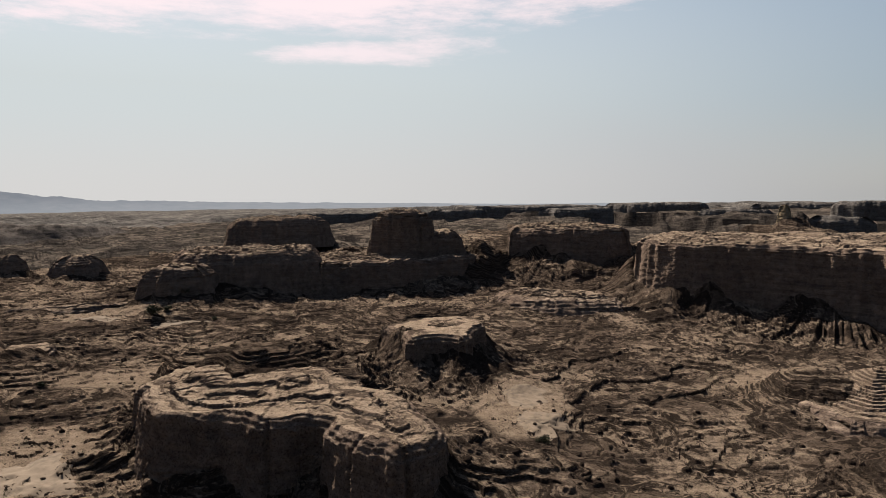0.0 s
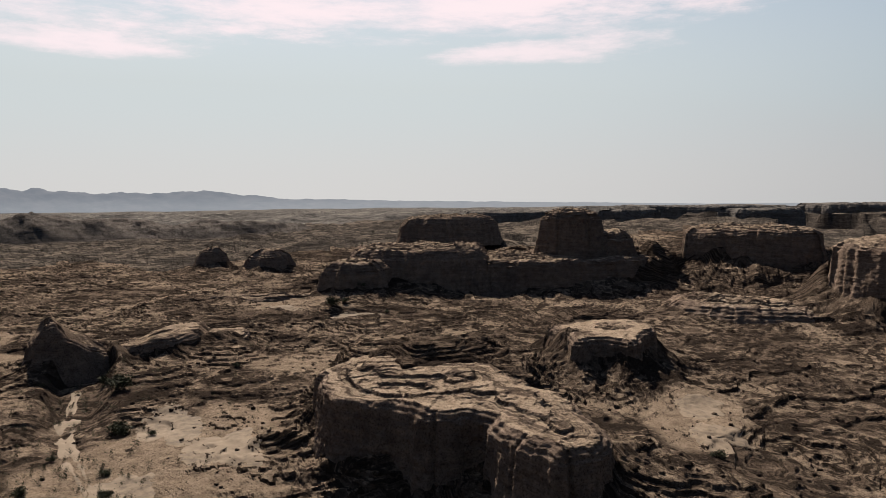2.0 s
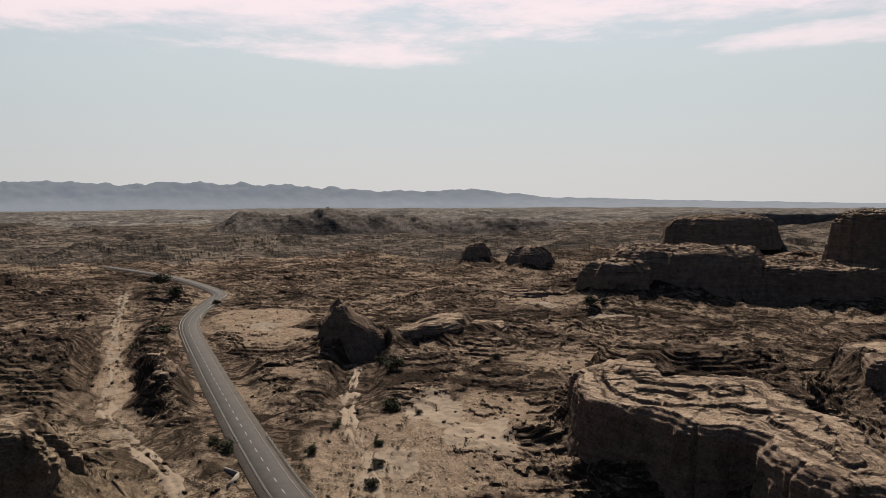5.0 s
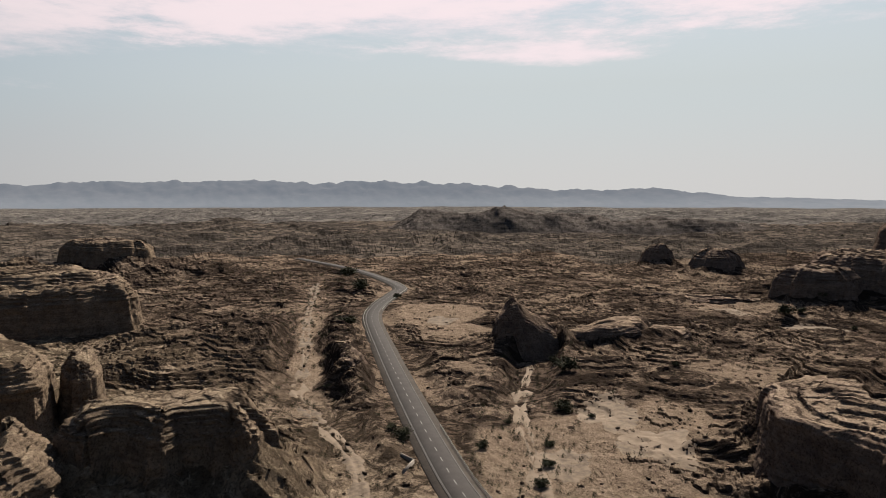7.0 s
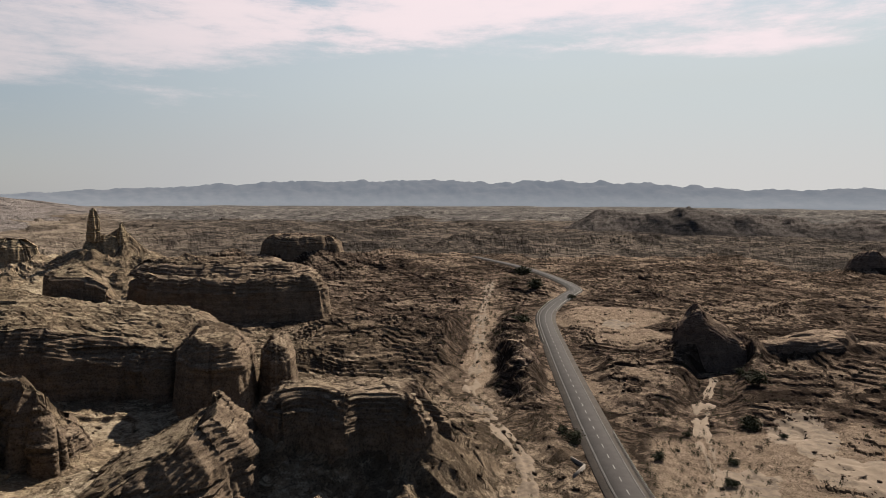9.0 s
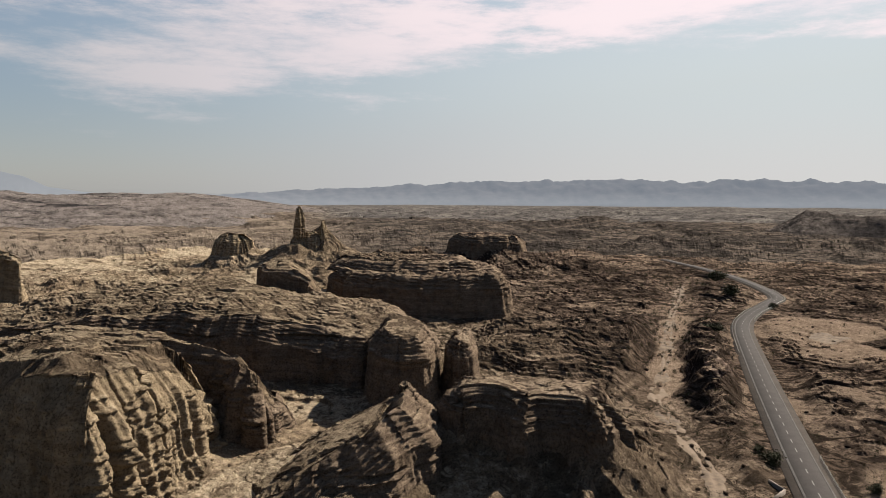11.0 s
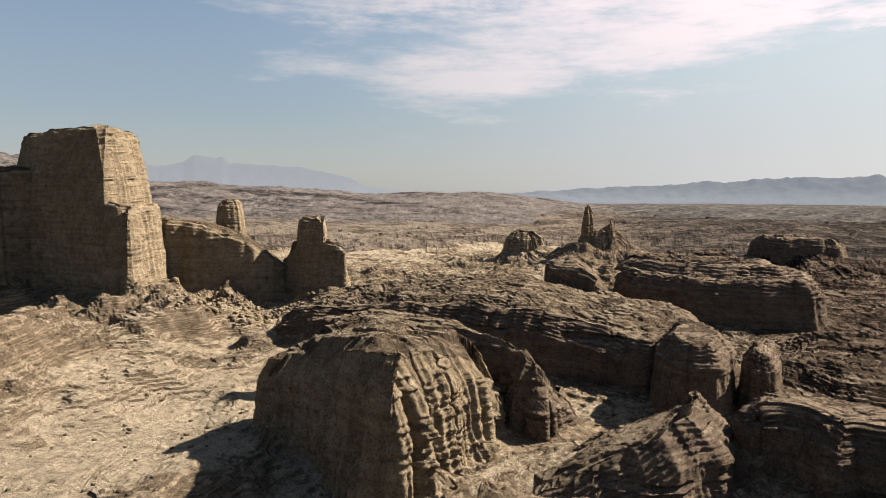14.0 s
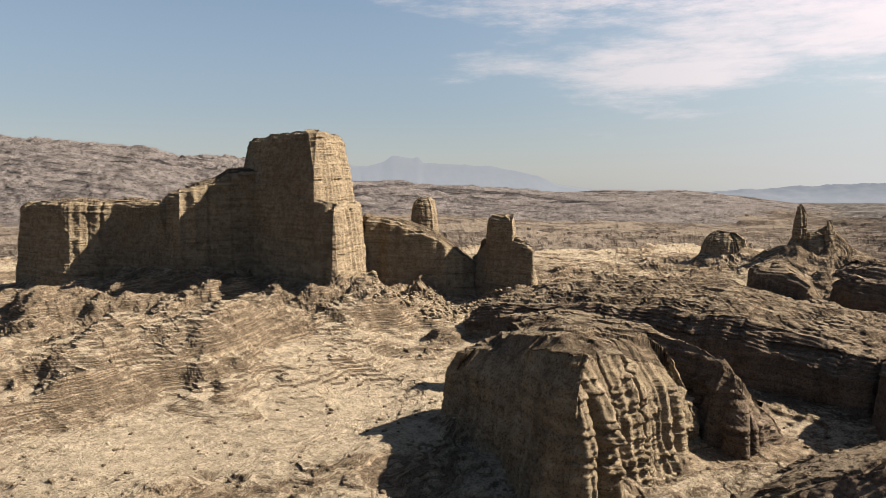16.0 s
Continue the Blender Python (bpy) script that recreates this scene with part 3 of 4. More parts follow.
rock("wall", "sunlit tan rock wall with knob on top", [
    mass([(124.6, 222), (121.5, 215), (118, 214), (115.2, 217), (113.8, 224), (114.5, 236), (119, 244), (124, 244)], 2, 24.0, 2.2, (0, 0), (6, 9), 0.95, 0.35, 0.4, 1.6, rough=0.5, cap=1.9, bedded=0.5,
         rim=[(113.8, 13.5), (116, 17.5), (117.4, 21.5), (119, 24.5), (121.2, 26.5), (124.6, 29.6)]),
    mass([(120.2, 232), (119.2, 229), (117.9, 231), (117.6, 238), (119, 242)], 20, 34.4, 2.4, (0, 0), (0, 1), 0.8, 0.45, 0.4, 0.3, rough=0.5, cap=1.9, bedded=0.5)], "rock wall", M_PALE)
rock("block", "square tan rock block with shaded face", [
    mass([(115.6, 226), (114.0, 217), (112.0, 209), (109.8, 202.5), (109.0, 208), (109.4, 218), (111.5, 228), (114.5, 232)], 2, 20.0, 3.4, (0, 0), (5, 8), 0.95, 0.35, 0.5, 0.6, rough=0.6, cap=1.9, bedded=0.5,
         rim=[(109, 14.0), (110.6, 20.5), (112, 22.5), (114, 21.0), (115.6, 15)]),
    mass([(114.2, 220), (112.8, 213), (111.4, 210), (111.0, 216), (112, 225), (113.8, 225)], 17, 29.2, 1.8, (0, 0), (0, 1), 0.9, 0.4, 0.4, 0.3, rough=0.5, cap=1.9, bedded=0.5)], "rock block", M_PALE)

rock("outcrop", "dark craggy outcrop on the plain", [
    mass([(33.8, 372), (32.5, 362), (31, 362), (30.4, 372), (32, 384)], -1, 12, 5, (0, 0), (4, 10), 1.8, 0.5, 1.0)], "outcrop")
rock("outcrop", "dark craggy outcrop on the plain", [
    mass([(30.3, 372), (28.5, 360), (26.5, 364), (25.4, 376), (28, 390)], -1, 10, 6, (0, 0), (4, 12), 1.8, 0.5, 1.0)], "outcrop")
rock("ledge", "long low dark rock step across the plain", [
    mass([(34, 246), (30, 238), (26, 236), (22, 242), (23, 254), (30, 258)], -1, 3.4, 1.4, (0, 0), (1, 5), 1.4, 0.5, 0.5)], "ledge")

far_rng = random.Random(21)


def far_mesa(turn, r, half, drop, tall, label, mat):
    """A long low mesa whose top lies drop degrees under the eye's level."""
    top = 37 - r * math.tan(radians(drop))
    d = half * r * 0.017 * 0.5
    pts = []
    for k in range(9):
        a = 2 * math.pi * k / 9
        w = far_rng.uniform(0.65, 1.25)
        pts.append((turn - half * w * math.cos(a), r + d * w * math.sin(a)))
    rock("mesa", label, [mass(pts, min(top - tall, -3.0), top, 3.0, (0, 0), (0, 1), 3.0, 0.3, 0.25, 1.0, rough=0.5)], "mesa", mat)


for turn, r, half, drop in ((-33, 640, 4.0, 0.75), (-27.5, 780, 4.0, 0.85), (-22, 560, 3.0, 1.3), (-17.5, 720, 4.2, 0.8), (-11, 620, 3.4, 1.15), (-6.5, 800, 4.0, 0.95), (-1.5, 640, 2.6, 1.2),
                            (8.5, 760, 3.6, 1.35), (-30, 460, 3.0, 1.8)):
    far_mesa(turn, r, half, drop, 13, "far dark flat-topped mesa with painted haze", M_ROCK_FAR)

# gentle benches that lift the ground: turn, out, half width, half depth, height
BENCHES = [
    (17, 126, 24, 34, 8.5), (131, 168, 42, 40, 5.0), (142, 150, 30, 30, 4.0), (120, 190, 40, 26, 5.0), (130, 230, 70, 40, 5.0), (141, 258, 60, 44, 7.0),
    (100, 260, 70, 60, 6.0), (90, 330, 60, 40, 6.0), (-18, 310, 110, 60, 6.0), (8, 320, 70, 50, 8.0), (75, 350, 50, 40, 6.0), (-26, 450, 60, 50, 9.0),
    (-29, 140, 17, 20, 5.5), (30, 168, 20, 14, 2.5), (68, 168, 24, 30, 3.5),
]
# smooth sandy or silty floors: turn, out, half width, half depth
PANS = [(-7, 116, 9, 17), (-26, 150, 20, 16), (38, 106, 14, 26), (31, 112, 14, 24), (128, 136, 24, 22), (138, 112, 20, 22), (26, 232, 26, 8),
        (50, 210, 16, 20), (60, 180, 8, 60), (22, 150, 20, 16), (124, 168, 20, 18), (48, 180, 12, 12), (131, 142, 36, 26), (143, 130, 30, 30), (133, 105, 30, 18)]
SPURS = [[(137.7, 215), (142.2, 160), (146.5, 125)], [(148, 200), (151, 150), (153, 120)], 
         [(132, 190), (134, 165), (136, 140)]]


def in_ellipse(x, y, turn, out, wide, deep):
    cx, cy = at(turn, out)[:2]
    a = radians(turn)
    u = ((x - cx) * math.cos(a) + (y - cy) * math.sin(a)) / wide
    v = (-(x - cx) * math.sin(a) + (y - cy) * math.cos(a)) / deep
    return np.hypot(u, v)


def ground_height(x, y, beds=False):
    r = np.hypot(x, y)
    turn = np.degrees(np.arctan2(-x, y))
    near = 1 - smooth(450, 1000, r)
    wobble = fbm(x, y, 25, 3, 41)
    h = 1.8 * fbm(x, y, 90, 4, 3)
    for bt, br, w, d, up in BENCHES:
        h = h + up * (1 - smooth(0.1, 1.25, in_ellipse(x, y, bt, br, w, d) + 0.42 * wobble + 0.16 * fbm(x, y, 8, 3, 43)))
    calm = np.zeros_like(x)
    for p in PANS:
        calm = np.maximum(calm, 1 - smooth(0.55, 1.15, in_ellipse(x, y, *p) + 0.45 * wobble))
    for line in SPURS:
        d = line_distance(x, y, curve_through(line, 6.0))
        h = h + 4.5 * np.exp(-(d / 7.0) ** 2) * (1 + 0.3 * wobble) + 0.9 * np.exp(-(d / 11.0) ** 2) * ridged(x, y, 5, 2, 47)
    # badland mesas further out, higher to the right of the first view
    wild = 1 - smooth(-12, 30, turn)
    lumps = fbm(x + 0.35 * y, y, 170, 5, 23)
    far = smooth(280, 480, r) * (1 - smooth(1300, 1900, r))
    h = h + far * (3 + 8 * wild) * smooth(0.15, 0.28, lumps) + far * (1.5 + 5 * wild) * smooth(-0.2, -0.1, lumps)
    h = h + far * 2.6 * smooth(0.22, 0.42, fbm(x, y, 62, 3, 79)) * smooth(0, 0.3, fbm(x, y, 260, 2, 80))
    h = h + far * 3.2 * terraced(fbm(x + 0.5 * y, 1.6 * y - 0.4 * x, 150, 3, 77), 0.3, 0.55)
    # hummocks, which the beds then cut into ledges
    rag = (0.45 + 0.55 * smooth(-0.35, 0.35, fbm(x, y, 55, 2, 57))) * (1 - 0.9 * calm)
    south = 1 - smooth(-40, 30, y)
    h = h + near * rag * ((2.4 - 0.8 * south) * fbm(x, y, 34, 3, 11, 0.45) + 0.6 * fbm(x, y, 11, 3, 12) + 0.35 * (ridged(x, y, 6.5, 2, 51) - 0.3))
    h = h + near * south * (1 - 0.5 * calm) * 1.5 * (ridged(x, y, 17, 4, 52) - 0.3)
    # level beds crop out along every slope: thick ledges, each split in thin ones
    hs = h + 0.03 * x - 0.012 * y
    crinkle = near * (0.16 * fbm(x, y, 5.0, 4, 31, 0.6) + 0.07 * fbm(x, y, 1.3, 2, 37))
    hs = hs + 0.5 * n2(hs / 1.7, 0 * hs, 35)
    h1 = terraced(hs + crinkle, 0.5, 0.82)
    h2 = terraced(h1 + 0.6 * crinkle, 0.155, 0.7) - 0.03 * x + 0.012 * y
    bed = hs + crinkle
    soil = south * smooth(-0.15, 0.3, fbm(x, y, 36, 3, 66))
    mixin = near * (0.97 - 0.35 * calm) * (1 - 0.75 * soil)
    h = h * (1 - mixin) + h2 * mixin
    coarse = smooth(-0.1, 0.35, fbm(x, y, 38, 3, 58)) * (0.3 + 0.7 * smooth(-40, 40, y))
    h = h + near * (1 - 0.85 * calm) * (coarse * (0.20 * ridged(x, y, 2.6, 3, 63) + 0.12 * n2(x, y, 61)) + 0.05 * n2(x / 0.8, y / 0.8, 65))
    # broken bed edges: each bed steps up at its worn front and dips gently away behind
    along = 0.78 * -x + 0.62 * y
    for period, tall, warp, seed, gone in ((19.0, 0.62, 22.0, 201, 520), (6.5, 0.26, 8.0, 207, 300)):
        q = (along + warp * fbm(x, y, 2.6 * period, 3, seed) + 0.22 * period * fbm(x, y, 0.6 * period, 3, seed + 1, 0.55)) / period
        q = q - np.floor(q)
        saw = smooth(0.0, 0.04, q) * (1 - q) ** 1.3
        some = smooth(-0.2, 0.25, fbm(x, y, 3.1 * period, 2, seed + 2)) * smooth(-60, 30, y)
        edge = (1 - smooth(0.6 * gone, gone, r)) * (1 - 0.85 * calm) * tall * saw * some
        h = h + edge
        bed = bed + edge
    # talus skirts with gullies
    talus = np.zeros_like(h)
    for name, label, masses, category, mat in ROCKS:
        for m in masses:
            up, wide = m["skirt"]
            if up <= 0:
                continue
            poly = xy(m["outline"])
            lo, hi = poly.min(0) - 3.2 * wide, poly.max(0) + 3.2 * wide
            k = (x > lo[0]) & (x < hi[0]) & (y > lo[1]) & (y < hi[1])
            if not k.any():
                continue
            px, py = x[k], y[k]
            d = poly_distance(px, py, rounded(poly, 1))
            c = poly.mean(0)
            ang = np.arctan2(py - c[1], px - c[0])
            size = np.hypot(*(poly.max(0) - poly.min(0))) * 0.5
            gully = ridged(ang * size / 4.0, 0.05 * d, 1.0, 2, 91) * np.clip(d / wide, 0, 1) * np.exp(-np.clip(d, 0, None) / wide * 0.9)
            lift = up * np.exp(-np.clip(d + 1.0, 0, None) / wide * 1.5) * (0.8 + 0.4 * fbm(px, py, 12, 2, 93))
            talus[k] = np.maximum(talus[k], lift + min(0.35 * up, 2.2) * gully)
    h = h + talus
    # the road's bed and the washes
    layers = bed
    k = r < 460
    dr = np.full(x.shape, 1e9)
    dr[k] = line_distance(x[k], y[k], ROAD[::4])
    bed = 1 - smooth(3.6, 9, dr + 1.5 * fbm(x, y, 9, 2, 71))
    h = h * (1 - bed) + bed * (-0.10 + 0.06 * fbm(x, y, 2.0, 2, 73))
    for line, wide in ((WASH_A, 4.0), (WASH_B, 5.0)):
        dw = np.full(x.shape, 1e9)
        dw[k] = line_distance(x[k], y[k], line)
        w = (1 - smooth(wide * 0.5, wide * 1.7, dw + 2.0 * fbm(x, y, 10, 3, 79))) * (1 - bed)
        h = h * (1 - w) + w * (-0.5 + 0.14 * fbm(x, y, 3.0, 3, 83))
    return (h, layers, np.maximum(calm, 0.75 * soil)) if beds else h


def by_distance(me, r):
    """Land past some 900 m and 1800 m takes base colours with haze painted in."""
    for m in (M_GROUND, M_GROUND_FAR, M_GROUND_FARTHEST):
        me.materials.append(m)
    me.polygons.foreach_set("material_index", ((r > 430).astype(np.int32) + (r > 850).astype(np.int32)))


# ---- the ground ----
def build_ground():
    fine = np.arange(-34, 151.01, 0.115)
    coarse = np.arange(153, 323.5, 1.5)
    turns = np.radians(np.concatenate([fine, coarse]))
    radii = np.concatenate([[0.01], np.linspace(8, 64, 12), np.geomspace(70, 400, 430), np.geomspace(403, 2460, 100)])
    rr, tt = np.meshgrid(radii, turns, indexing="ij")
    x, y = -np.sin(tt) * rr, np.cos(tt) * rr
    z, beds, calm = ground_height(x.ravel(), y.ravel(), True)
    me = grid_mesh("ground", np.stack([x.ravel(), y.ravel(), z], 1), len(turns), len(radii), True)
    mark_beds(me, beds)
    mark_beds(me, calm, "silt")
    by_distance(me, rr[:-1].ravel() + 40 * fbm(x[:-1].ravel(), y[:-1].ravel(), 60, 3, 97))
    shade_smooth(me, False)
    return tagged(new("ground", me), "broken brown badland ground of thin rock beds", "ground", kind="structure")


build_ground()


# ---- rock masses ----
def part(name, me, mat, parent, label=""):
    me.materials.append(mat)
    ob = new(name, me)
    ob.parent = parent
    return tagged(ob, label)


def rim_height(m, x, y, c, seed):
    """The height of the top edge: level, dipping, or following the given crest, with blocks broken from it."""
    if m["rim"]:
        turns, tops = zip(*m["rim"])
        z = np.interp(np.degrees(np.arctan2(-x, y)) % 360 if turns[0] > 60 else np.degrees(np.arctan2(-x, y)), turns, tops)
    else:
        z = m["top"] + m["dip"][0] * (x - c[0]) + m["dip"][1] * (y - c[1])
    size = 0.5 + 0.5 * m["detail"]
    return z + m["rough"] * size * (0.8 * terraced(fbm(x, y, 9 * size, 4, seed, 0.55), 0.4, 0.92) + 0.25 * terraced(fbm(x, y, 2.6, 3, seed + 3), 0.5, 0.9))


def columns(ring, width, seed):
    """Rounded columns with sharp clefts between them, round an outline: 1 on a column's nose, 0 in a cleft."""
    seg = np.linalg.norm(np.roll(ring, -1, 0) - ring, axis=1)
    s = np.cumsum(seg)
    u = s / width + 0.55 * n2(s / width * 0.9, 0 * s, seed)
    q = u - np.floor(u)
    deep = 0.55 + 0.45 * hashed(np.floor(u).astype(np.int64), np.zeros(len(s), np.int64), 0, seed + 1)
    return np.sqrt(np.clip(1 - (2 * q - 1) ** 2, 0, 1)) * np.clip(deep, 0.25, 1)


def build_mass(m, parent, mat, seed):
    det = m["detail"]
    base = rounded(xy(m["outline"]), m["corner"])
    ring = resampled(base, 0.36 * det)
    facing = ((np.roll(ring, -1, 0) - np.roll(ring, 1, 0)) * np.stack([ring[:, 1], -ring[:, 0]], 1)).sum(1)
    turned = np.sign((np.roll(ring[:, 0], -1) * ring[:, 1] - ring[:, 0] * np.roll(ring[:, 1], -1)).sum())
    back = facing * turned > 0
    if back.mean() > 0.9 or back.mean() < 0.1:
        back[:] = False
    keep_it = ~back | (np.arange(len(ring)) % 3 == 0)
    ring = ring[keep_it]
    n = len(ring)
    nxt, prv = np.roll(ring, -1, 0), np.roll(ring, 1, 0)
    tan = nxt - prv
    tan /= np.linalg.norm(tan, axis=1)[:, None] + 1e-9
    c = ring.mean(0)
    out = np.stack([tan[:, 1], -tan[:, 0]], 1)
    if ((ring - c) * out).sum() < 0:
        out = -out
    for _ in range(6):
        out = (np.roll(out, 1, 0) + 2 * out + np.roll(out, -1, 0)) / 4
    out /= np.linalg.norm(out, axis=1)[:, None] + 1e-9
    foot, rough = m["foot"], m["rough"]
    span = np.sqrt(np.abs(np.linalg.det(np.cov(base.T))) + 1) ** 0.5
    edge_z = rim_height(m, ring[:, 0], ring[:, 1], c, seed)
    tall = max(edge_z.max() - foot, 2.0)
    rows = int(np.clip(tall / (0.14 * det), 14, 170))
    v = np.linspace(0, 1, rows)[:, None]
    x0, y0 = np.broadcast_to(ring[:, 0], (rows, n)), np.broadcast_to(ring[:, 1], (rows, n))
    ztop = np.broadcast_to(np.maximum(edge_z, foot + 1.0), (rows, n))
    z = foot + (ztop - foot) * v
    # bays and buttresses, flutes
    big = 0.17 * min(span, 14) * fbm(x0[:1], y0[:1], 0.8 * min(span, 14) + 4, 4, seed + 1, 0.6)
    flutes = m["flute"] * (0.4 + 0.6 * det) * ((ridged(x0[:1], y0[:1], 3.6 * (0.5 + 0.5 * det), 3, seed + 2) - 0.5) * (0.5 + 0.5 * (1 - v)) - 0.9 * smooth(0.16, 0.0, np.abs(n2(x0[:1] / 6.0, y0[:1] / 6.0, seed + 4))))
    # beds: thick and thin ones stand proud or are worn back, most of all in the ledged rock under the rim
    bed = z + 0.3 * n2(x0 / 14, y0 / 14, seed + 5) + 0.02 * x0
    zero = np.zeros(z.shape, np.int64)
    layer = hashed(np.floor(bed / (2.1 if m["pillar"] else 1.15)).astype(np.int64), zero, 0, seed + 7)
    thin = hashed(np.floor(bed / 0.42).astype(np.int64), zero, 0, seed + 8)
    under = ztop - z
    upper = smooth(m["cap"] * 1.15, m["cap"] * 0.85, under + 0.8 * n2(x0 / 7, y0 / 7, seed + 6))
    local = np.clip(0.35 + 1.5 * n3(x0 / 3.5, y0 / 3.5, bed / 1.2, seed + 9), 0.0, 1.4)
    ledges = m["ledge"] * (0.9 * layer + 0.7 * thin) * local * np.maximum(max(m["bedded"], 0.10), upper)
    over = np.clip(m["cap"] - under + (0.25 * fbm(x0[:1], y0[:1], 3.0, 3, seed + 16) + 0.7 * n2(x0[:1] / 9.0, y0[:1] / 9.0, seed + 17)) * np.ones((rows, 1)), 0, None)
    setback = min(0.8, 0.34 * span / m["cap"]) * (0.3 if m["pillar"] else 1.0) * terraced(over, 0.62 if det < 0.9 else 0.95, 0.92)
    lumps = 0.22 * rough * n3(x0 / 1.3, y0 / 1.3, z / 1.1, seed + 11) + 0.6 * rough * n3(x0 / 4.5, y0 / 4.5, z / 6.0, seed + 12) + 0.10 * n3(x0 / 0.6, y0 / 0.6, z / 0.4, seed + 14)
    shoulder = 0.4 * det * smooth(0.94, 1.0, v) ** 2
    inset = m["lean"] * 0.8 * (0.35 * v + 0.65 * v ** 2) + shoulder + setback - (1.6 if m["skirt"][0] > 0 else -0.3) * (1 - v) ** 3
    push = big + flutes + ledges + lumps - inset
    if m["pillar"]:
        first, last = m["pillar"][2:]
        turn = np.degrees(np.arctan2(-ring[:, 0], ring[:, 1]))[None]
        zone = smooth(first - 1.2, first + 1.2, turn) * smooth(last + 1.2, last - 1.2, turn)
        push = push - 0.8 * ledges * (1 - zone)
        col = zone * columns(ring, m["pillar"][0], seed + 31)[None] * (0.45 + 0.55 * smooth(1.0, 0.6, v))
        round_top = m["pillar"][1] * 0.7 * smooth(0.7, 1.0, v) ** 2
        push = push + m["pillar"][1] * (1.5 * col - 0.9 * zone) * (1 + 0.5 * layer * local) - round_top
    x, y = x0 + out[:, 0] * push, y0 + out[:, 1] * push
    me = grid_mesh("cliff", np.stack([x.ravel(), y.ravel(), z.ravel()], 1), n, rows, True)
    part("cliff", me, mat, parent)
    build_cap(m, parent, mat, seed, np.stack([x[-1], y[-1], z[-1]], 1), c, span)


def build_cap(m, parent, mat, seed, rim, c, span):
    """The top: a sheet inside the rim, rising in level ledges."""
    det, rough = m["detail"], m["rough"]
    lo, hi = rim[:, :2].min(0), rim[:, :2].max(0)
    gap = max(0.34 * det, math.sqrt((hi[0] - lo[0]) * (hi[1] - lo[1]) / 26000.0))
    gx, gy = np.meshgrid(np.arange(lo[0] - gap, hi[0] + 2 * gap, gap), np.arange(lo[1] - gap, hi[1] + 2 * gap, gap))
    cols, tx, ty = gx.shape[1], gx.ravel(), gy.ravel()
    few = rim[::max(1, len(rim) // 140), :2]
    away = -poly_distance(tx, ty, few)
    inside = away > 0.1 * gap
    a = (np.arange(gx.shape[0] - 1)[:, None] * cols + np.arange(cols - 1)[None]).ravel()
    faces = np.stack([a, a + 1, a + cols + 1, a + cols], 1)
    faces = faces[inside[faces].any(1)]
    used = np.unique(faces)
    tx, ty, away, inside = tx[used], ty[used], away[used], inside[used]
    tz = rim_height(m, tx, ty, c, seed)
    relief = m["dome"] * smooth(0, 1.2 * span, away) + rough * smooth(0, 5.0, away) * (0.5 + 1.1 * fbm(tx, ty, 13, 3, seed + 21)) + 0.14 * fbm(tx, ty, 4.0, 4, seed + 23, 0.6) * smooth(0, 2, away)
    tz = tz + smooth(0, 0.5, away) * (terraced(relief, 0.5 if m["dome"] < 1.5 else 0.34, 0.94) + 0.03 * fbm(tx, ty, 0.9, 2, seed + 22))
    near = np.flatnonzero(away < 2.2)
    for part_of in np.array_split(near, max(1, len(near) // 2000)):
        k = np.argmin((tx[part_of, None] - rim[None, :, 0]) ** 2 + (ty[part_of, None] - rim[None, :, 1]) ** 2, 1)
        out_of = ~inside[part_of]
        w = np.clip(1 - away[part_of] / 2.2, 0, 1)
        tz[part_of] = np.where(out_of, rim[k, 2], tz[part_of] * (1 - w) + np.minimum(rim[k, 2] + 0.1, tz[part_of] + 9) * w)
        tx[part_of] = np.where(out_of, rim[k, 0], tx[part_of])
        ty[part_of] = np.where(out_of, rim[k, 1], ty[part_of])
    me = quads_mesh("caprock", np.stack([tx, ty, tz], 1), np.searchsorted(used, faces))
    shade_smooth(me, False)
    if mat in (M_ROCK, M_TAN, M_PALE):
        mark_beds(me, relief * 1.3 + 0.15 * fbm(tx, ty, 14, 3, seed + 25))
        mat = M_CAP
    part("caprock", me, mat, parent)


for k, (name, label, masses, category, mat) in enumerate(ROCKS):
    thing = tagged(new(name), label, category)
    for j, m in enumerate(masses):
        build_mass(m, thing, mat, 100 + 40 * k + 13 * j)


# ---- the road ----
def ribbon(name, line, half, z, thick):
    tan = np.gradient(line, axis=0)
    tan /= np.linalg.norm(tan, axis=1)[:, None]
    side = np.stack([-tan[:, 1], tan[:, 0]], 1)
    prof = [(-half - 0.15, z - thick), (-half, z), (0, z + 0.06), (half, z), (half + 0.15, z - thick)]
    verts = np.concatenate([np.column_stack([line + side * w, np.full(len(line), h)])[:, None] for w, h in prof], 1)
    return grid_mesh(name, verts.reshape(-1, 3), len(prof), len(line))


def offset_line(line, off):
    tan = np.gradient(line, axis=0)
    tan /= np.linalg.norm(tan, axis=1)[:, None]
    return line + np.stack([-tan[:, 1], tan[:, 0]], 1) * off


road_mesh = ribbon("road", ROAD, 1.95, 0.14, 0.5)
road_mesh.materials.append(M_ASPHALT)
road = tagged(new("road", road_mesh), "narrow grey asphalt road winding between the rocks", "road", kind="structure")
verge_mesh = ribbon("verge", ROAD, 3.0, 0.04, 0.5)
verge_mesh.materials.append(M_GRAVEL)
tagged(new("verge", verge_mesh), "dark gravel verge along both sides of the road", "verge", kind="structure")
for off in (-1.72, 1.72):
    line_mesh = ribbon("edge_line", offset_line(ROAD, off), 0.03, 0.151, 0.004)
    part("edge_line", line_mesh, M_EDGE, road)


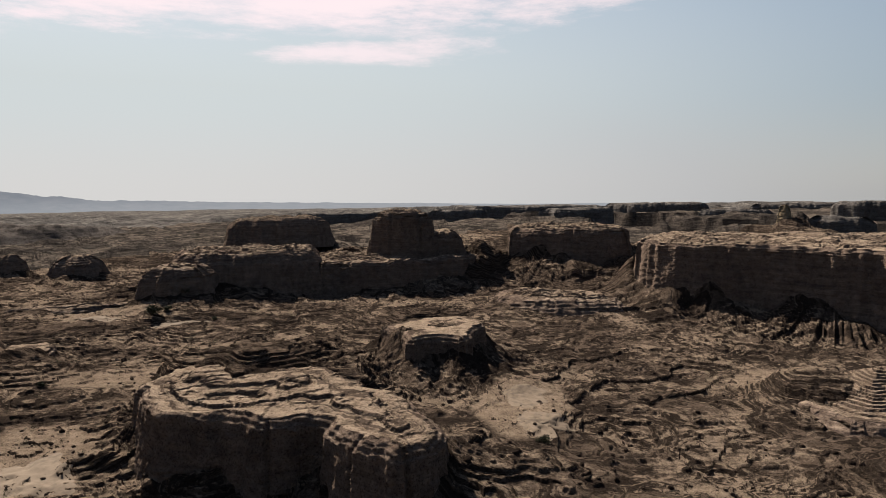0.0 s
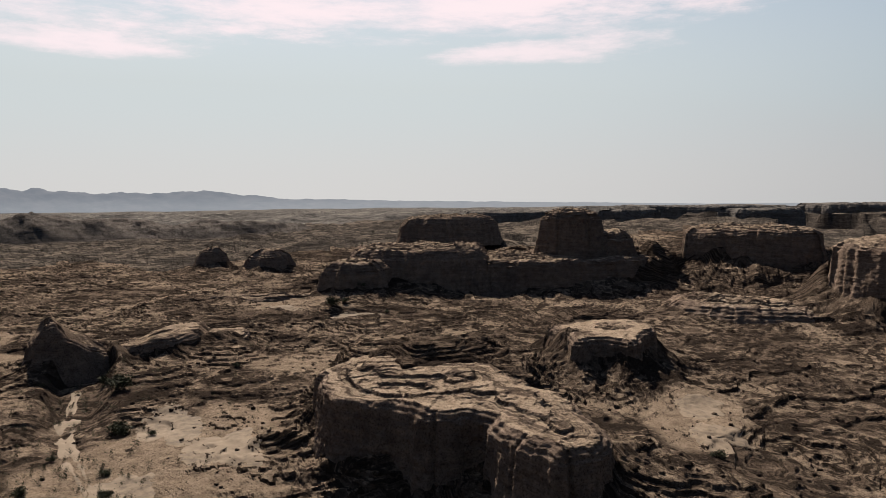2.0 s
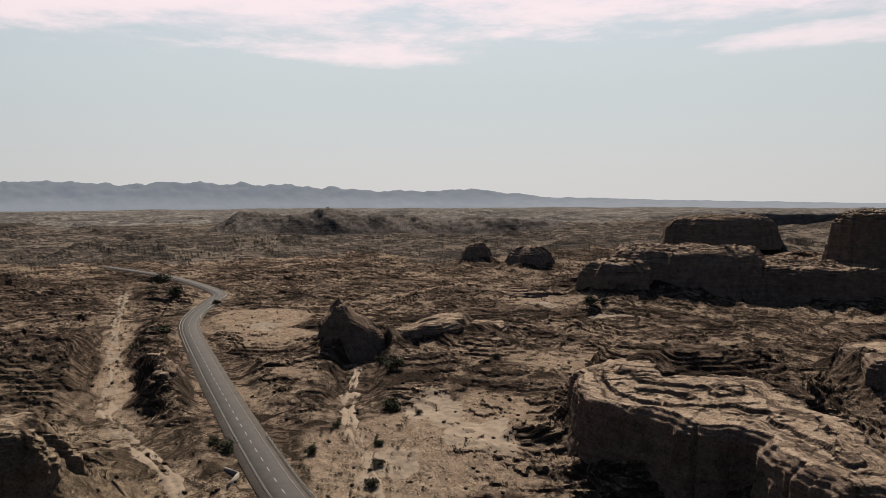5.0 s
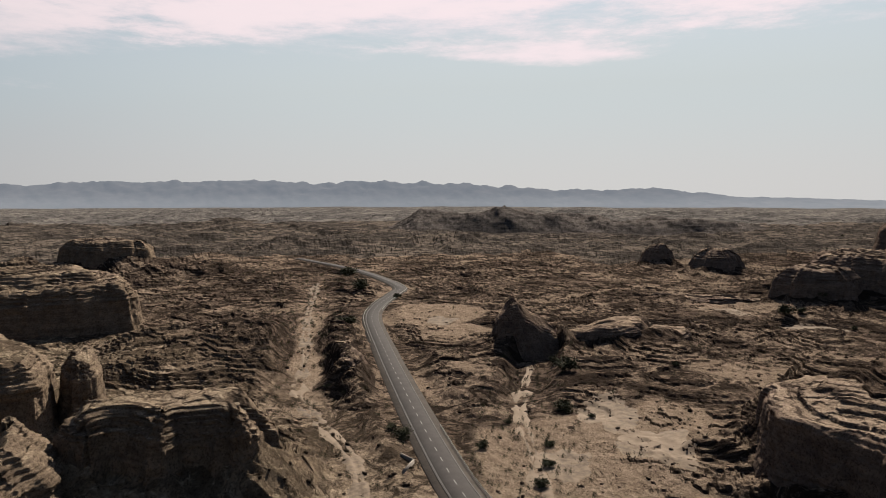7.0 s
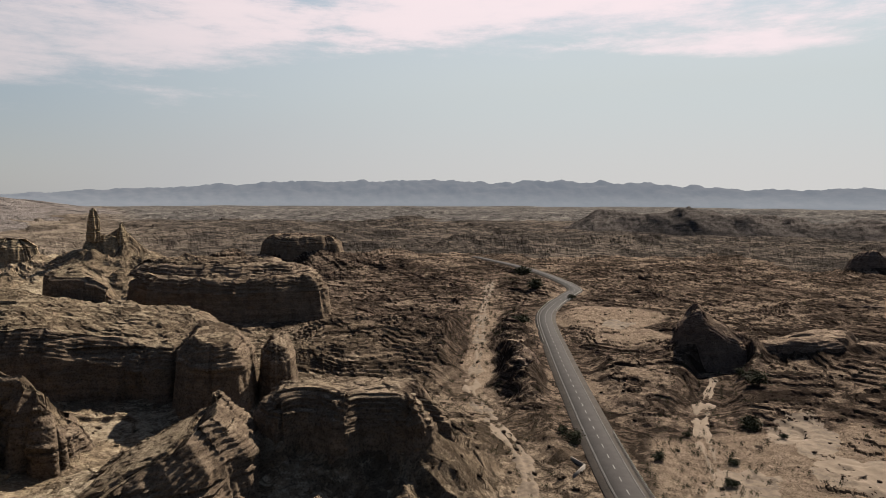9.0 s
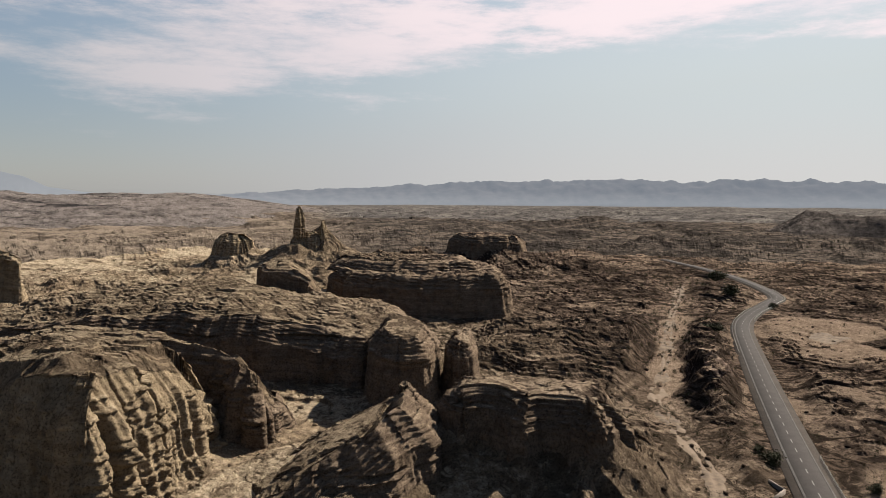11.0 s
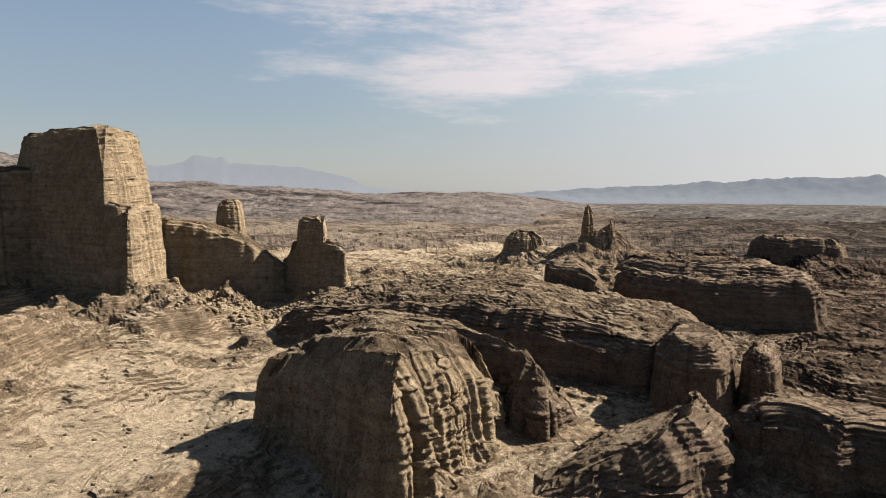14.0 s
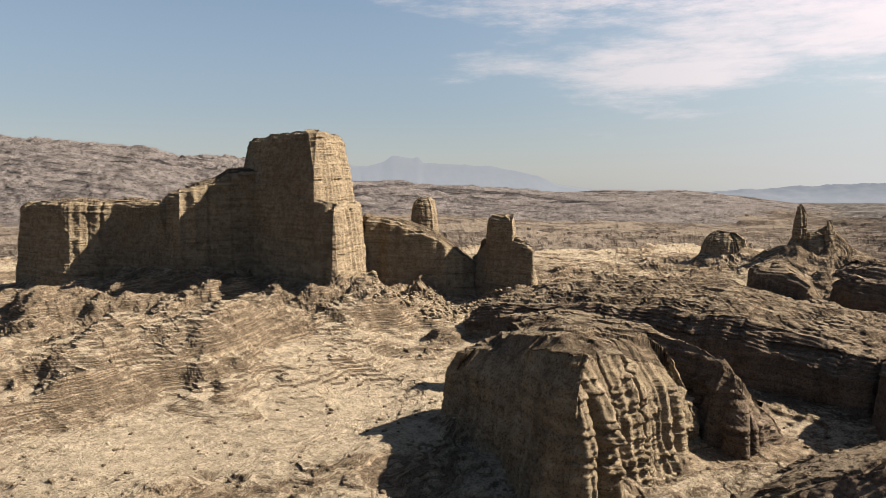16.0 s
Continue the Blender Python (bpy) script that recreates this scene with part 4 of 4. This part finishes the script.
def dashes():
    tan = np.gradient(ROAD, axis=0)
    tan /= np.linalg.norm(tan, axis=1)[:, None]
    me = quads_mesh("dash", np.array([(-0.07, -0.75, 0), (0.07, -0.75, 0), (0.07, 0.75, 0), (-0.07, 0.75, 0)]), np.array([(0, 1, 2, 3)]))
    me.materials.append(M_PAINT)
    for i in range(6, len(ROAD) - 4, 4):
        ob = new("dash", me)
        ob.parent = road
        ob.matrix_basis = Matrix.Translation((ROAD[i][0] * U, ROAD[i][1] * U, 0.206 * U)) @ Matrix.Rotation(math.atan2(-tan[i][0], tan[i][1]), 4, "Z")


dashes()


def box_mesh(name, lo, hi):
    x0, y0, z0 = lo
    x1, y1, z1 = hi
    v = np.array([(x0, y0, z0), (x1, y0, z0), (x1, y1, z0), (x0, y1, z0), (x0, y0, z1), (x1, y0, z1), (x1, y1, z1), (x0, y1, z1)])
    f = np.array([(0, 3, 2, 1), (4, 5, 6, 7), (0, 1, 5, 4), (1, 2, 6, 5), (2, 3, 7, 6), (3, 0, 4, 7)])
    return quads_mesh(name, v, f)


def guard_rail(first, last, off, label):
    """A corrugated beam on short posts along a stretch of the road."""
    line = offset_line(ROAD, off)[first:last]
    thing = tagged(new("guard_rail"), label, "guard rail")
    prof = [(0.0, 0.22), (0.04, 0.25), (0.0, 0.29), (0.04, 0.33), (0.0, 0.37), (-0.03, 0.33), (-0.03, 0.25), (0.0, 0.22)]
    tan = np.gradient(line, axis=0)
    tan /= np.linalg.norm(tan, axis=1)[:, None]
    side = np.stack([-tan[:, 1], tan[:, 0]], 1)
    verts = np.concatenate([np.column_stack([line + side * w, np.full(len(line), h + 0.08)])[:, None] for w, h in prof], 1)
    part("beam", grid_mesh("beam", verts.reshape(-1, 3), len(prof), len(line)), M_STEEL, thing)
    post = box_mesh("post", (-0.05, -0.05, -0.5), (0.05, 0.05, 0.45))
    post.materials.append(M_STEEL)
    for i in range(0, len(line), 2):
        ob = new("post", post)
        ob.parent = thing
        ob.matrix_basis = Matrix.Translation((line[i][0] * U - side[i][0] * 0.12, line[i][1] * U - side[i][1] * 0.12, 0.0)) @ Matrix.Rotation(math.atan2(-tan[i][0], tan[i][1]), 4, "Z")


def road_index(turn, r):
    p = np.array(at(turn, r)[:2])
    return int(np.argmin(np.linalg.norm(ROAD - p, axis=1)))


guard_rail(road_index(45, 76), road_index(50.6, 110), -2.75, "weathered steel guard rail beside the straight road")
guard_rail(road_index(54.5, 175), road_index(54.6, 246), 2.5, "weathered steel guard rail along the inner bend")
guard_rail(road_index(54.9, 222), road_index(53.4, 296), -2.5, "weathered steel guard rail along the outer bend")

culvert = tagged(new("culvert"), "low grey concrete culvert wing wall beside the road", "culvert")
for (a0, a1) in (((52.6, 90), (51.7, 94)), ((51.7, 94), (52.8, 96.5))):
    p, q = np.array(at(*a0)[:2]), np.array(at(*a1)[:2])
    w = box_mesh("wing_wall", (0, -0.12, -0.6), (float(np.linalg.norm(q - p)), 0.12, 0.5))
    ob = part("wing_wall", w, M_CONCRETE, culvert)
    ob.matrix_basis = Matrix.Translation((p[0] * U, p[1] * U, 0)) @ Matrix.Rotation(math.atan2(q[1] - p[1], q[0] - p[0]), 4, "Z")


# ---- sandy tracks and flats ----
def draped(name, label, category, px, py, cols, rows, mat, lift):
    z = ground_height(px, py) + lift
    me = grid_mesh(name, np.stack([px, py, z], 1), cols, rows)
    me.materials.append(mat)
    return tagged(new(name, me), label, category, kind="structure")


def sandy_track(line, half, seed):
    tan = np.gradient(line, axis=0)
    tan /= np.linalg.norm(tan, axis=1)[:, None]
    side = np.stack([-tan[:, 1], tan[:, 0]], 1)
    w = np.linspace(-1, 1, 13)[None]
    wide = half * (1 + 0.5 * fbm(line[:, 0], line[:, 1], 9, 3, seed))[:, None]
    px, py = line[:, :1] + side[:, :1] * w * wide, line[:, 1:] + side[:, 1:] * w * wide
    lift = 0.02 - 0.3 * np.broadcast_to(np.abs(w) ** 6, px.shape) - 0.05 * np.cos(w * 9.0) + 0.16 * fbm(px, py, 3.0, 3, seed + 5) * 0.8
    draped("dirt_track", "pale sandy wash worn by wheels", "track", px.ravel(), py.ravel(), 13, len(line), M_SAND, lift.ravel())


sandy_track(curve_through([(42.0, 150), (42.8, 120), (41.6, 99), (40.9, 83), (38, 62)], 0.7), 1.9, 131)
sandy_track(curve_through([(59.6, 297), (60.3, 214), (60.6, 156), (61.1, 129), (57.0, 99), (56.1, 83), (54, 62)], 0.8), 2.1, 137)


def sand_flat(turn, out, wide, deep, seed, mat=None):
    a, f = np.meshgrid(np.linspace(0, 2 * math.pi, 61), np.linspace(0.02, 1, 16))
    cx, cy = at(turn, out)[:2]
    rim = 1 + 0.5 * fbm(np.cos(a) * 1.3 + seed, np.sin(a) * 1.3, 1.0, 4, seed)
    c, s_ = math.cos(radians(turn)), math.sin(radians(turn))
    lx, ly = np.cos(a) * f * rim * wide, np.sin(a) * f * rim * deep
    px, py = cx + lx * c - ly * s_, cy + lx * s_ + ly * c
    draped("sand_flat", "smooth pale flat of dried silt", "ground", px.ravel(), py.ravel(), 61, 16, mat or M_SAND, (0.06 - 0.25 * f ** 8).ravel())


for k, flat_at in enumerate(((-7.2, 122, 4.2, 6), (-8.2, 107, 4.2, 6.5), (27, 226, 11, 4), (31.5, 105, 6, 9), (49.5, 196, 5, 7), (35.5, 118, 5, 9), (-27.5, 150, 9, 7), (38.5, 96, 5, 8), (21, 214, 9, 3))):
    sand_flat(*flat_at, 140 + k)


# ---- boulders and stones ----
def clear_of_rocks(x, y, gap):
    ok = np.ones(len(x), bool)
    for name, label, masses, category, mat in ROCKS:
        ok &= poly_distance(x, y, xy(masses[0]["outline"])) > gap
    return ok


def scatter(rng, count, t0, t1, r0, r1, power=1.0):
    t = np.radians(rng.uniform(t0, t1, count))
    u = rng.uniform(0, 1, count) ** power
    r = r0 * (r1 / r0) ** u
    return -np.sin(t) * r, np.cos(t) * r, r


rng = np.random.default_rng(5)


def pebble(seed, rings=3):
    bm = bmesh.new()
    bmesh.ops.create_icosphere(bm, subdivisions=1, radius=1.0)
    r = random.Random(seed)
    for v in bm.verts:
        v.co *= r.uniform(0.7, 1.15)
        v.co.z *= 0.75
    co = np.array([v.co for v in bm.verts])
    bm.verts.index_update()
    f = np.array([[v.index for v in face.verts] for face in bm.faces])
    bm.free()
    return co, f


def strewn(name, label, category, px, py, size, mat, seed, sink=0.35):
    r = np.random.default_rng(seed)
    shapes = [pebble(seed + i) for i in range(6)]
    pz = ground_height(px, py)
    vs, fs, n = [], [], 0
    for i in range(len(px)):
        co, f = shapes[i % 6]
        a = r.uniform(0, 6.28)
        rot = np.array([[math.cos(a), -math.sin(a), 0], [math.sin(a), math.cos(a), 0], [0, 0, 1]])
        vs.append(co @ rot.T * size[i] * r.uniform(0.7, 1.3, 3) + (px[i], py[i], pz[i] + size[i] * (0.6 - sink)))
        fs.append(f + n)
        n += len(co)
    me = quads_mesh(name, np.concatenate(vs), np.concatenate(fs))
    me.materials.append(mat)
    return tagged(new(name, me), label, category, kind="stuff")


bx, by, br = scatter(rng, 520, 112.5, 123.5, 178, 206)
strewn("boulder_field", "fallen tan boulders below the rock wall", "boulders", bx, by, rng.uniform(0.25, 0.95, len(bx)) ** 1.5, M_PALE, 601)
bx, by, br = scatter(rng, 1500, -35, 152, 78, 230)
keep = (line_distance(bx, by, ROAD[::6]) > 4) & clear_of_rocks(bx, by, 0.5)
strewn("rubble", "scattered brown stones and rubble", "stones", bx[keep], by[keep], rng.uniform(0.12, 0.5, keep.sum()), M_GROUND, 603)


# ---- bushes ----
def bush_mesh(seed, clumps):
    """Crown of small leaf sprays in an uneven dome with gaps."""
    r = np.random.default_rng(seed)
    centres = []
    for _ in range(9):
        d = r.normal(0, 1, 3)
        d[2] = abs(d[2]) * 0.8
        centres.append(d / np.linalg.norm(d) * r.uniform(0.25, 0.8))
    vs, fs = [], []
    for i in range(clumps):
        c = centres[i % 9] + r.normal(0, 0.2, 3)
        c[2] = max(c[2] * 0.85 + 0.35, 0.05)
        u, w = r.normal(0, 1, 3), r.normal(0, 1, 3)
        u, w = u / np.linalg.norm(u) * r.uniform(0.05, 0.13), w / np.linalg.norm(w) * r.uniform(0.03, 0.08)
        n = len(vs)
        vs += [c - u, c + w, c + u, c - w]
        fs.append((n, n + 1, n + 2, n + 3))
    return np.array(vs), np.array(fs)


def limbs_mesh(seed):
    r = np.random.default_rng(seed)
    vs, fs = [], []
    for k in range(7):
        a, lean = r.uniform(0, 6.28), r.uniform(0.2, 0.9)
        tip = np.array([math.cos(a) * lean, math.sin(a) * lean, r.uniform(0.5, 0.95)])
        for t, w in ((0, 0.055), (0.5, 0.04), (1, 0.012)):
            c = tip * t * np.array([1, 1, 1]) - np.array([0, 0, 0.15 * (1 - t)])
            vs += [c + (w, 0, 0), c + (0, w, 0), c - (w, 0, 0), c - (0, w, 0)]
        b = k * 12
        for lv in (0, 4):
            for j in range(4):
                fs.append((b + lv + j, b + lv + (j + 1) % 4, b + lv + 4 + (j + 1) % 4, b + lv + 4 + j))
    return np.array(vs), np.array(fs)


BUSHES = [(22.8, 222, 3.0), (-8.2, 98.5, 1.3), (39.1, 141, 2.6), (39.1, 121, 2.4), (57.1, 191, 3.0), (52.7, 104, 1.8), (45.9, 99.5, 1.3), (40.4, 95, 1.2), (21.8, 224, 1.6),
          (41.0, 88, 1.3), (40.2, 103, 1.0), (22.6, 76, 2.6), (56.0, 268, 4.5), (57.0, 330, 5.0), (40.0, 150, 1.6), (53.0, 250, 1.8), (20.5, 240, 2.0), (53.6, 108, 1.0),
          (30.5, 150, 1.0), (37.0, 116, 0.8), (43.8, 112, 0.8), (18.4, 215, 1.2)]
shapes = []
for k in range(3):
    b = tagged(new("bush"), "dark olive desert bush with dense twiggy crown", "bush", "bushes of the wash")
    part("crown", quads_mesh("crown", *bush_mesh(700 + k, 1100)), M_LEAF, b)
    part("limbs", quads_mesh("limbs", *limbs_mesh(720 + k)), M_BARK, b)
    shapes.append(b)
zs = ground_height(*np.array([at(t, r)[:2] for t, r, _ in BUSHES]).T)
for i, ((t, r, s_), z) in enumerate(zip(BUSHES, zs)):
    m = Matrix.Translation((at(t, r)[0] * U, at(t, r)[1] * U, z * U)) @ Matrix.Rotation(i * 1.7, 4, "Z") @ Matrix.Diagonal((s_, s_, s_ * 0.85, 1))
    b = shapes[i] if i < 3 else copy_thing(shapes[i % 3], m)
    b.matrix_basis = m

# small dry shrubs, mostly along the washes
rng2 = np.random.default_rng(9)
pts = []
for line, wide, count in ((WASH_A, 5.0, 260), (WASH_B, 6.0, 260)):
    p = line[rng2.integers(0, len(line), count)] + rng2.normal(0, wide, (count, 2))
    pts.append(p)
ax, ay, ar = scatter(rng2, 750, 15, 112, 85, 620)
pts.append(np.stack([ax, ay], 1))
pts = np.concatenate(pts)
ok = (line_distance(pts[:, 0], pts[:, 1], ROAD[::4]) > 3.6) & clear_of_rocks(pts[:, 0], pts[:, 1], 1.0)
pts = pts[ok]
pz = ground_height(pts[:, 0], pts[:, 1])
tuft_v, tuft_f = bush_mesh(800, 60)
vs = [tuft_v * rng2.uniform(0.25, 0.75) * (1.0 + np.hypot(*p) / 220) + (p[0], p[1], z - 0.05) for p, z in zip(pts, pz)]
fs = [tuft_f + i * len(tuft_v) for i in range(len(pts))]
me = quads_mesh("dry_shrubs", np.concatenate(vs), np.concatenate(fs))
me.materials.append(M_LEAF)
tagged(new("dry_shrubs", me), "small scattered olive desert shrubs", "shrubs", kind="stuff")


# ---- far land ----
def far_range(name, label, t0, t1, r0, r1, crest, mat, kind, cols=900, rows=26, seed=300):
    turns = np.radians(np.linspace(t0, t1, cols))
    v = np.linspace(0, 1, rows)
    tt, vv = np.meshgrid(turns, v)
    rr = r0 + (r1 - r0) * vv
    x, y = -np.sin(tt) * rr, np.cos(tt) * rr
    z = crest(np.degrees(tt), vv, x, y, seed)
    ob = new(name, grid_mesh(name, np.stack([x.ravel(), y.ravel(), z.ravel()], 1), cols, rows))
    ob.data.materials.append(mat)
    return tagged(ob, label, "hills", kind=kind)


def dark_hill_crest(turn, v, x, y, seed):
    top = np.interp(turn, [24, 26, 30, 35, 37, 41, 44, 46, 49, 51.3, 53, 55], [-4, 8, 13, 15, 19, 20, 25, 22, 18, 19, 8, -4])
    rise = smooth(0, 0.3, v) * (1 - smooth(0.6, 1.0, v))
    z = -4 + (top + 4) * rise
    return z + rise * (4.5 * (ridged(x, y, 46, 4, seed) - 0.4) + 6.0 * terraced(fbm(x, y, 60, 4, seed + 2), 0.3, 0.92))


far_range("hill", "broad low dark hill with gullied slopes", 24, 55, 600, 800, dark_hill_crest, M_SHADED_HILL, "", 420, 60, 380)


def ridge_crest(turn, v, x, y, seed):
    top = np.interp(turn, [-40, -5, 15, 26, 34, 40, 46, 60, 75, 82, 95, 120], [6, 6, 20, 30, 60, 48, 71, 79, 72, 62, 36, 12])
    top = top * (1 + 0.10 * terraced(fbm(x, y, 130, 4, seed), 0.35, 0.8) + 0.09 * fbm(x, y, 34, 4, seed + 3))
    return -8 + (top + 8) * np.clip(v / 0.55, 0, 1) ** 0.8 * np.where(v > 0.55, 1 - 0.7 * (v - 0.55) / 0.45, 1)


far_range("backdrop_ridge", "pale blue flat-crested ridge with painted haze glow", -40, 120, 2050, 2400, ridge_crest, M_RIDGE, "structure")


def ghost_crest(turn, v, x, y, seed):
    top = np.interp(turn, [100, 106, 108, 109.7, 113.4, 117.3, 118.9, 119.3, 121.4, 122.2, 124, 130, 150, 170], [20, 38, 52, 85, 117, 124, 128, 148, 152, 128, 118, 130, 100, 60])
    top = top * (1 + 0.05 * terraced(fbm(x, y, 90, 5, seed), 0.3, 0.7))
    return -8 + (top + 8) * np.clip(v / 0.6, 0, 1) ** 0.8 * np.where(v > 0.6, 1 - 0.7 * (v - 0.6) / 0.4, 1)


far_range("backdrop_peaks", "faint grey peaks with painted haze glow", 100, 170, 2150, 2420, ghost_crest, M_GHOST, "structure", 500, 20, 320)


def hill_crest(turn, v, x, y, seed):
    top = np.interp(turn, [86, 92, 97, 100, 108, 116, 125, 132, 141, 150, 165, 180], [-6, 14, 28, 33, 33, 48, 58, 100, 135, 135, 135, 60])
    steep = np.clip(top / 90, 0.12, 1)
    slant = 0.115 * -x + 0.096 * y
    beds = terraced(30 * fbm(x, y, 260, 5, seed) + slant, 7, 0.9) - slant
    z = -8 + (top + 8) * (0.35 * smooth(0, 0.4, v) + 0.65 * smooth(0.2, 0.9, v)) + beds * 0.5 * steep * smooth(0.03, 0.3, v)
    z = z + 10 * ridged(x, y, 80, 6, seed + 9) * smooth(0.05, 0.4, v) * steep + 5 * terraced(fbm(x, y, 50, 4, seed + 15), 0.35, 0.9) * steep
    return np.where(v > 0.92, z - (v - 0.92) / 0.08 * 60, z)


far_range("hill", "hazy mauve hills of tilted rock beds", 86, 180, 640, 1700, hill_crest, M_HILL, "structure", 800, 110, 340)
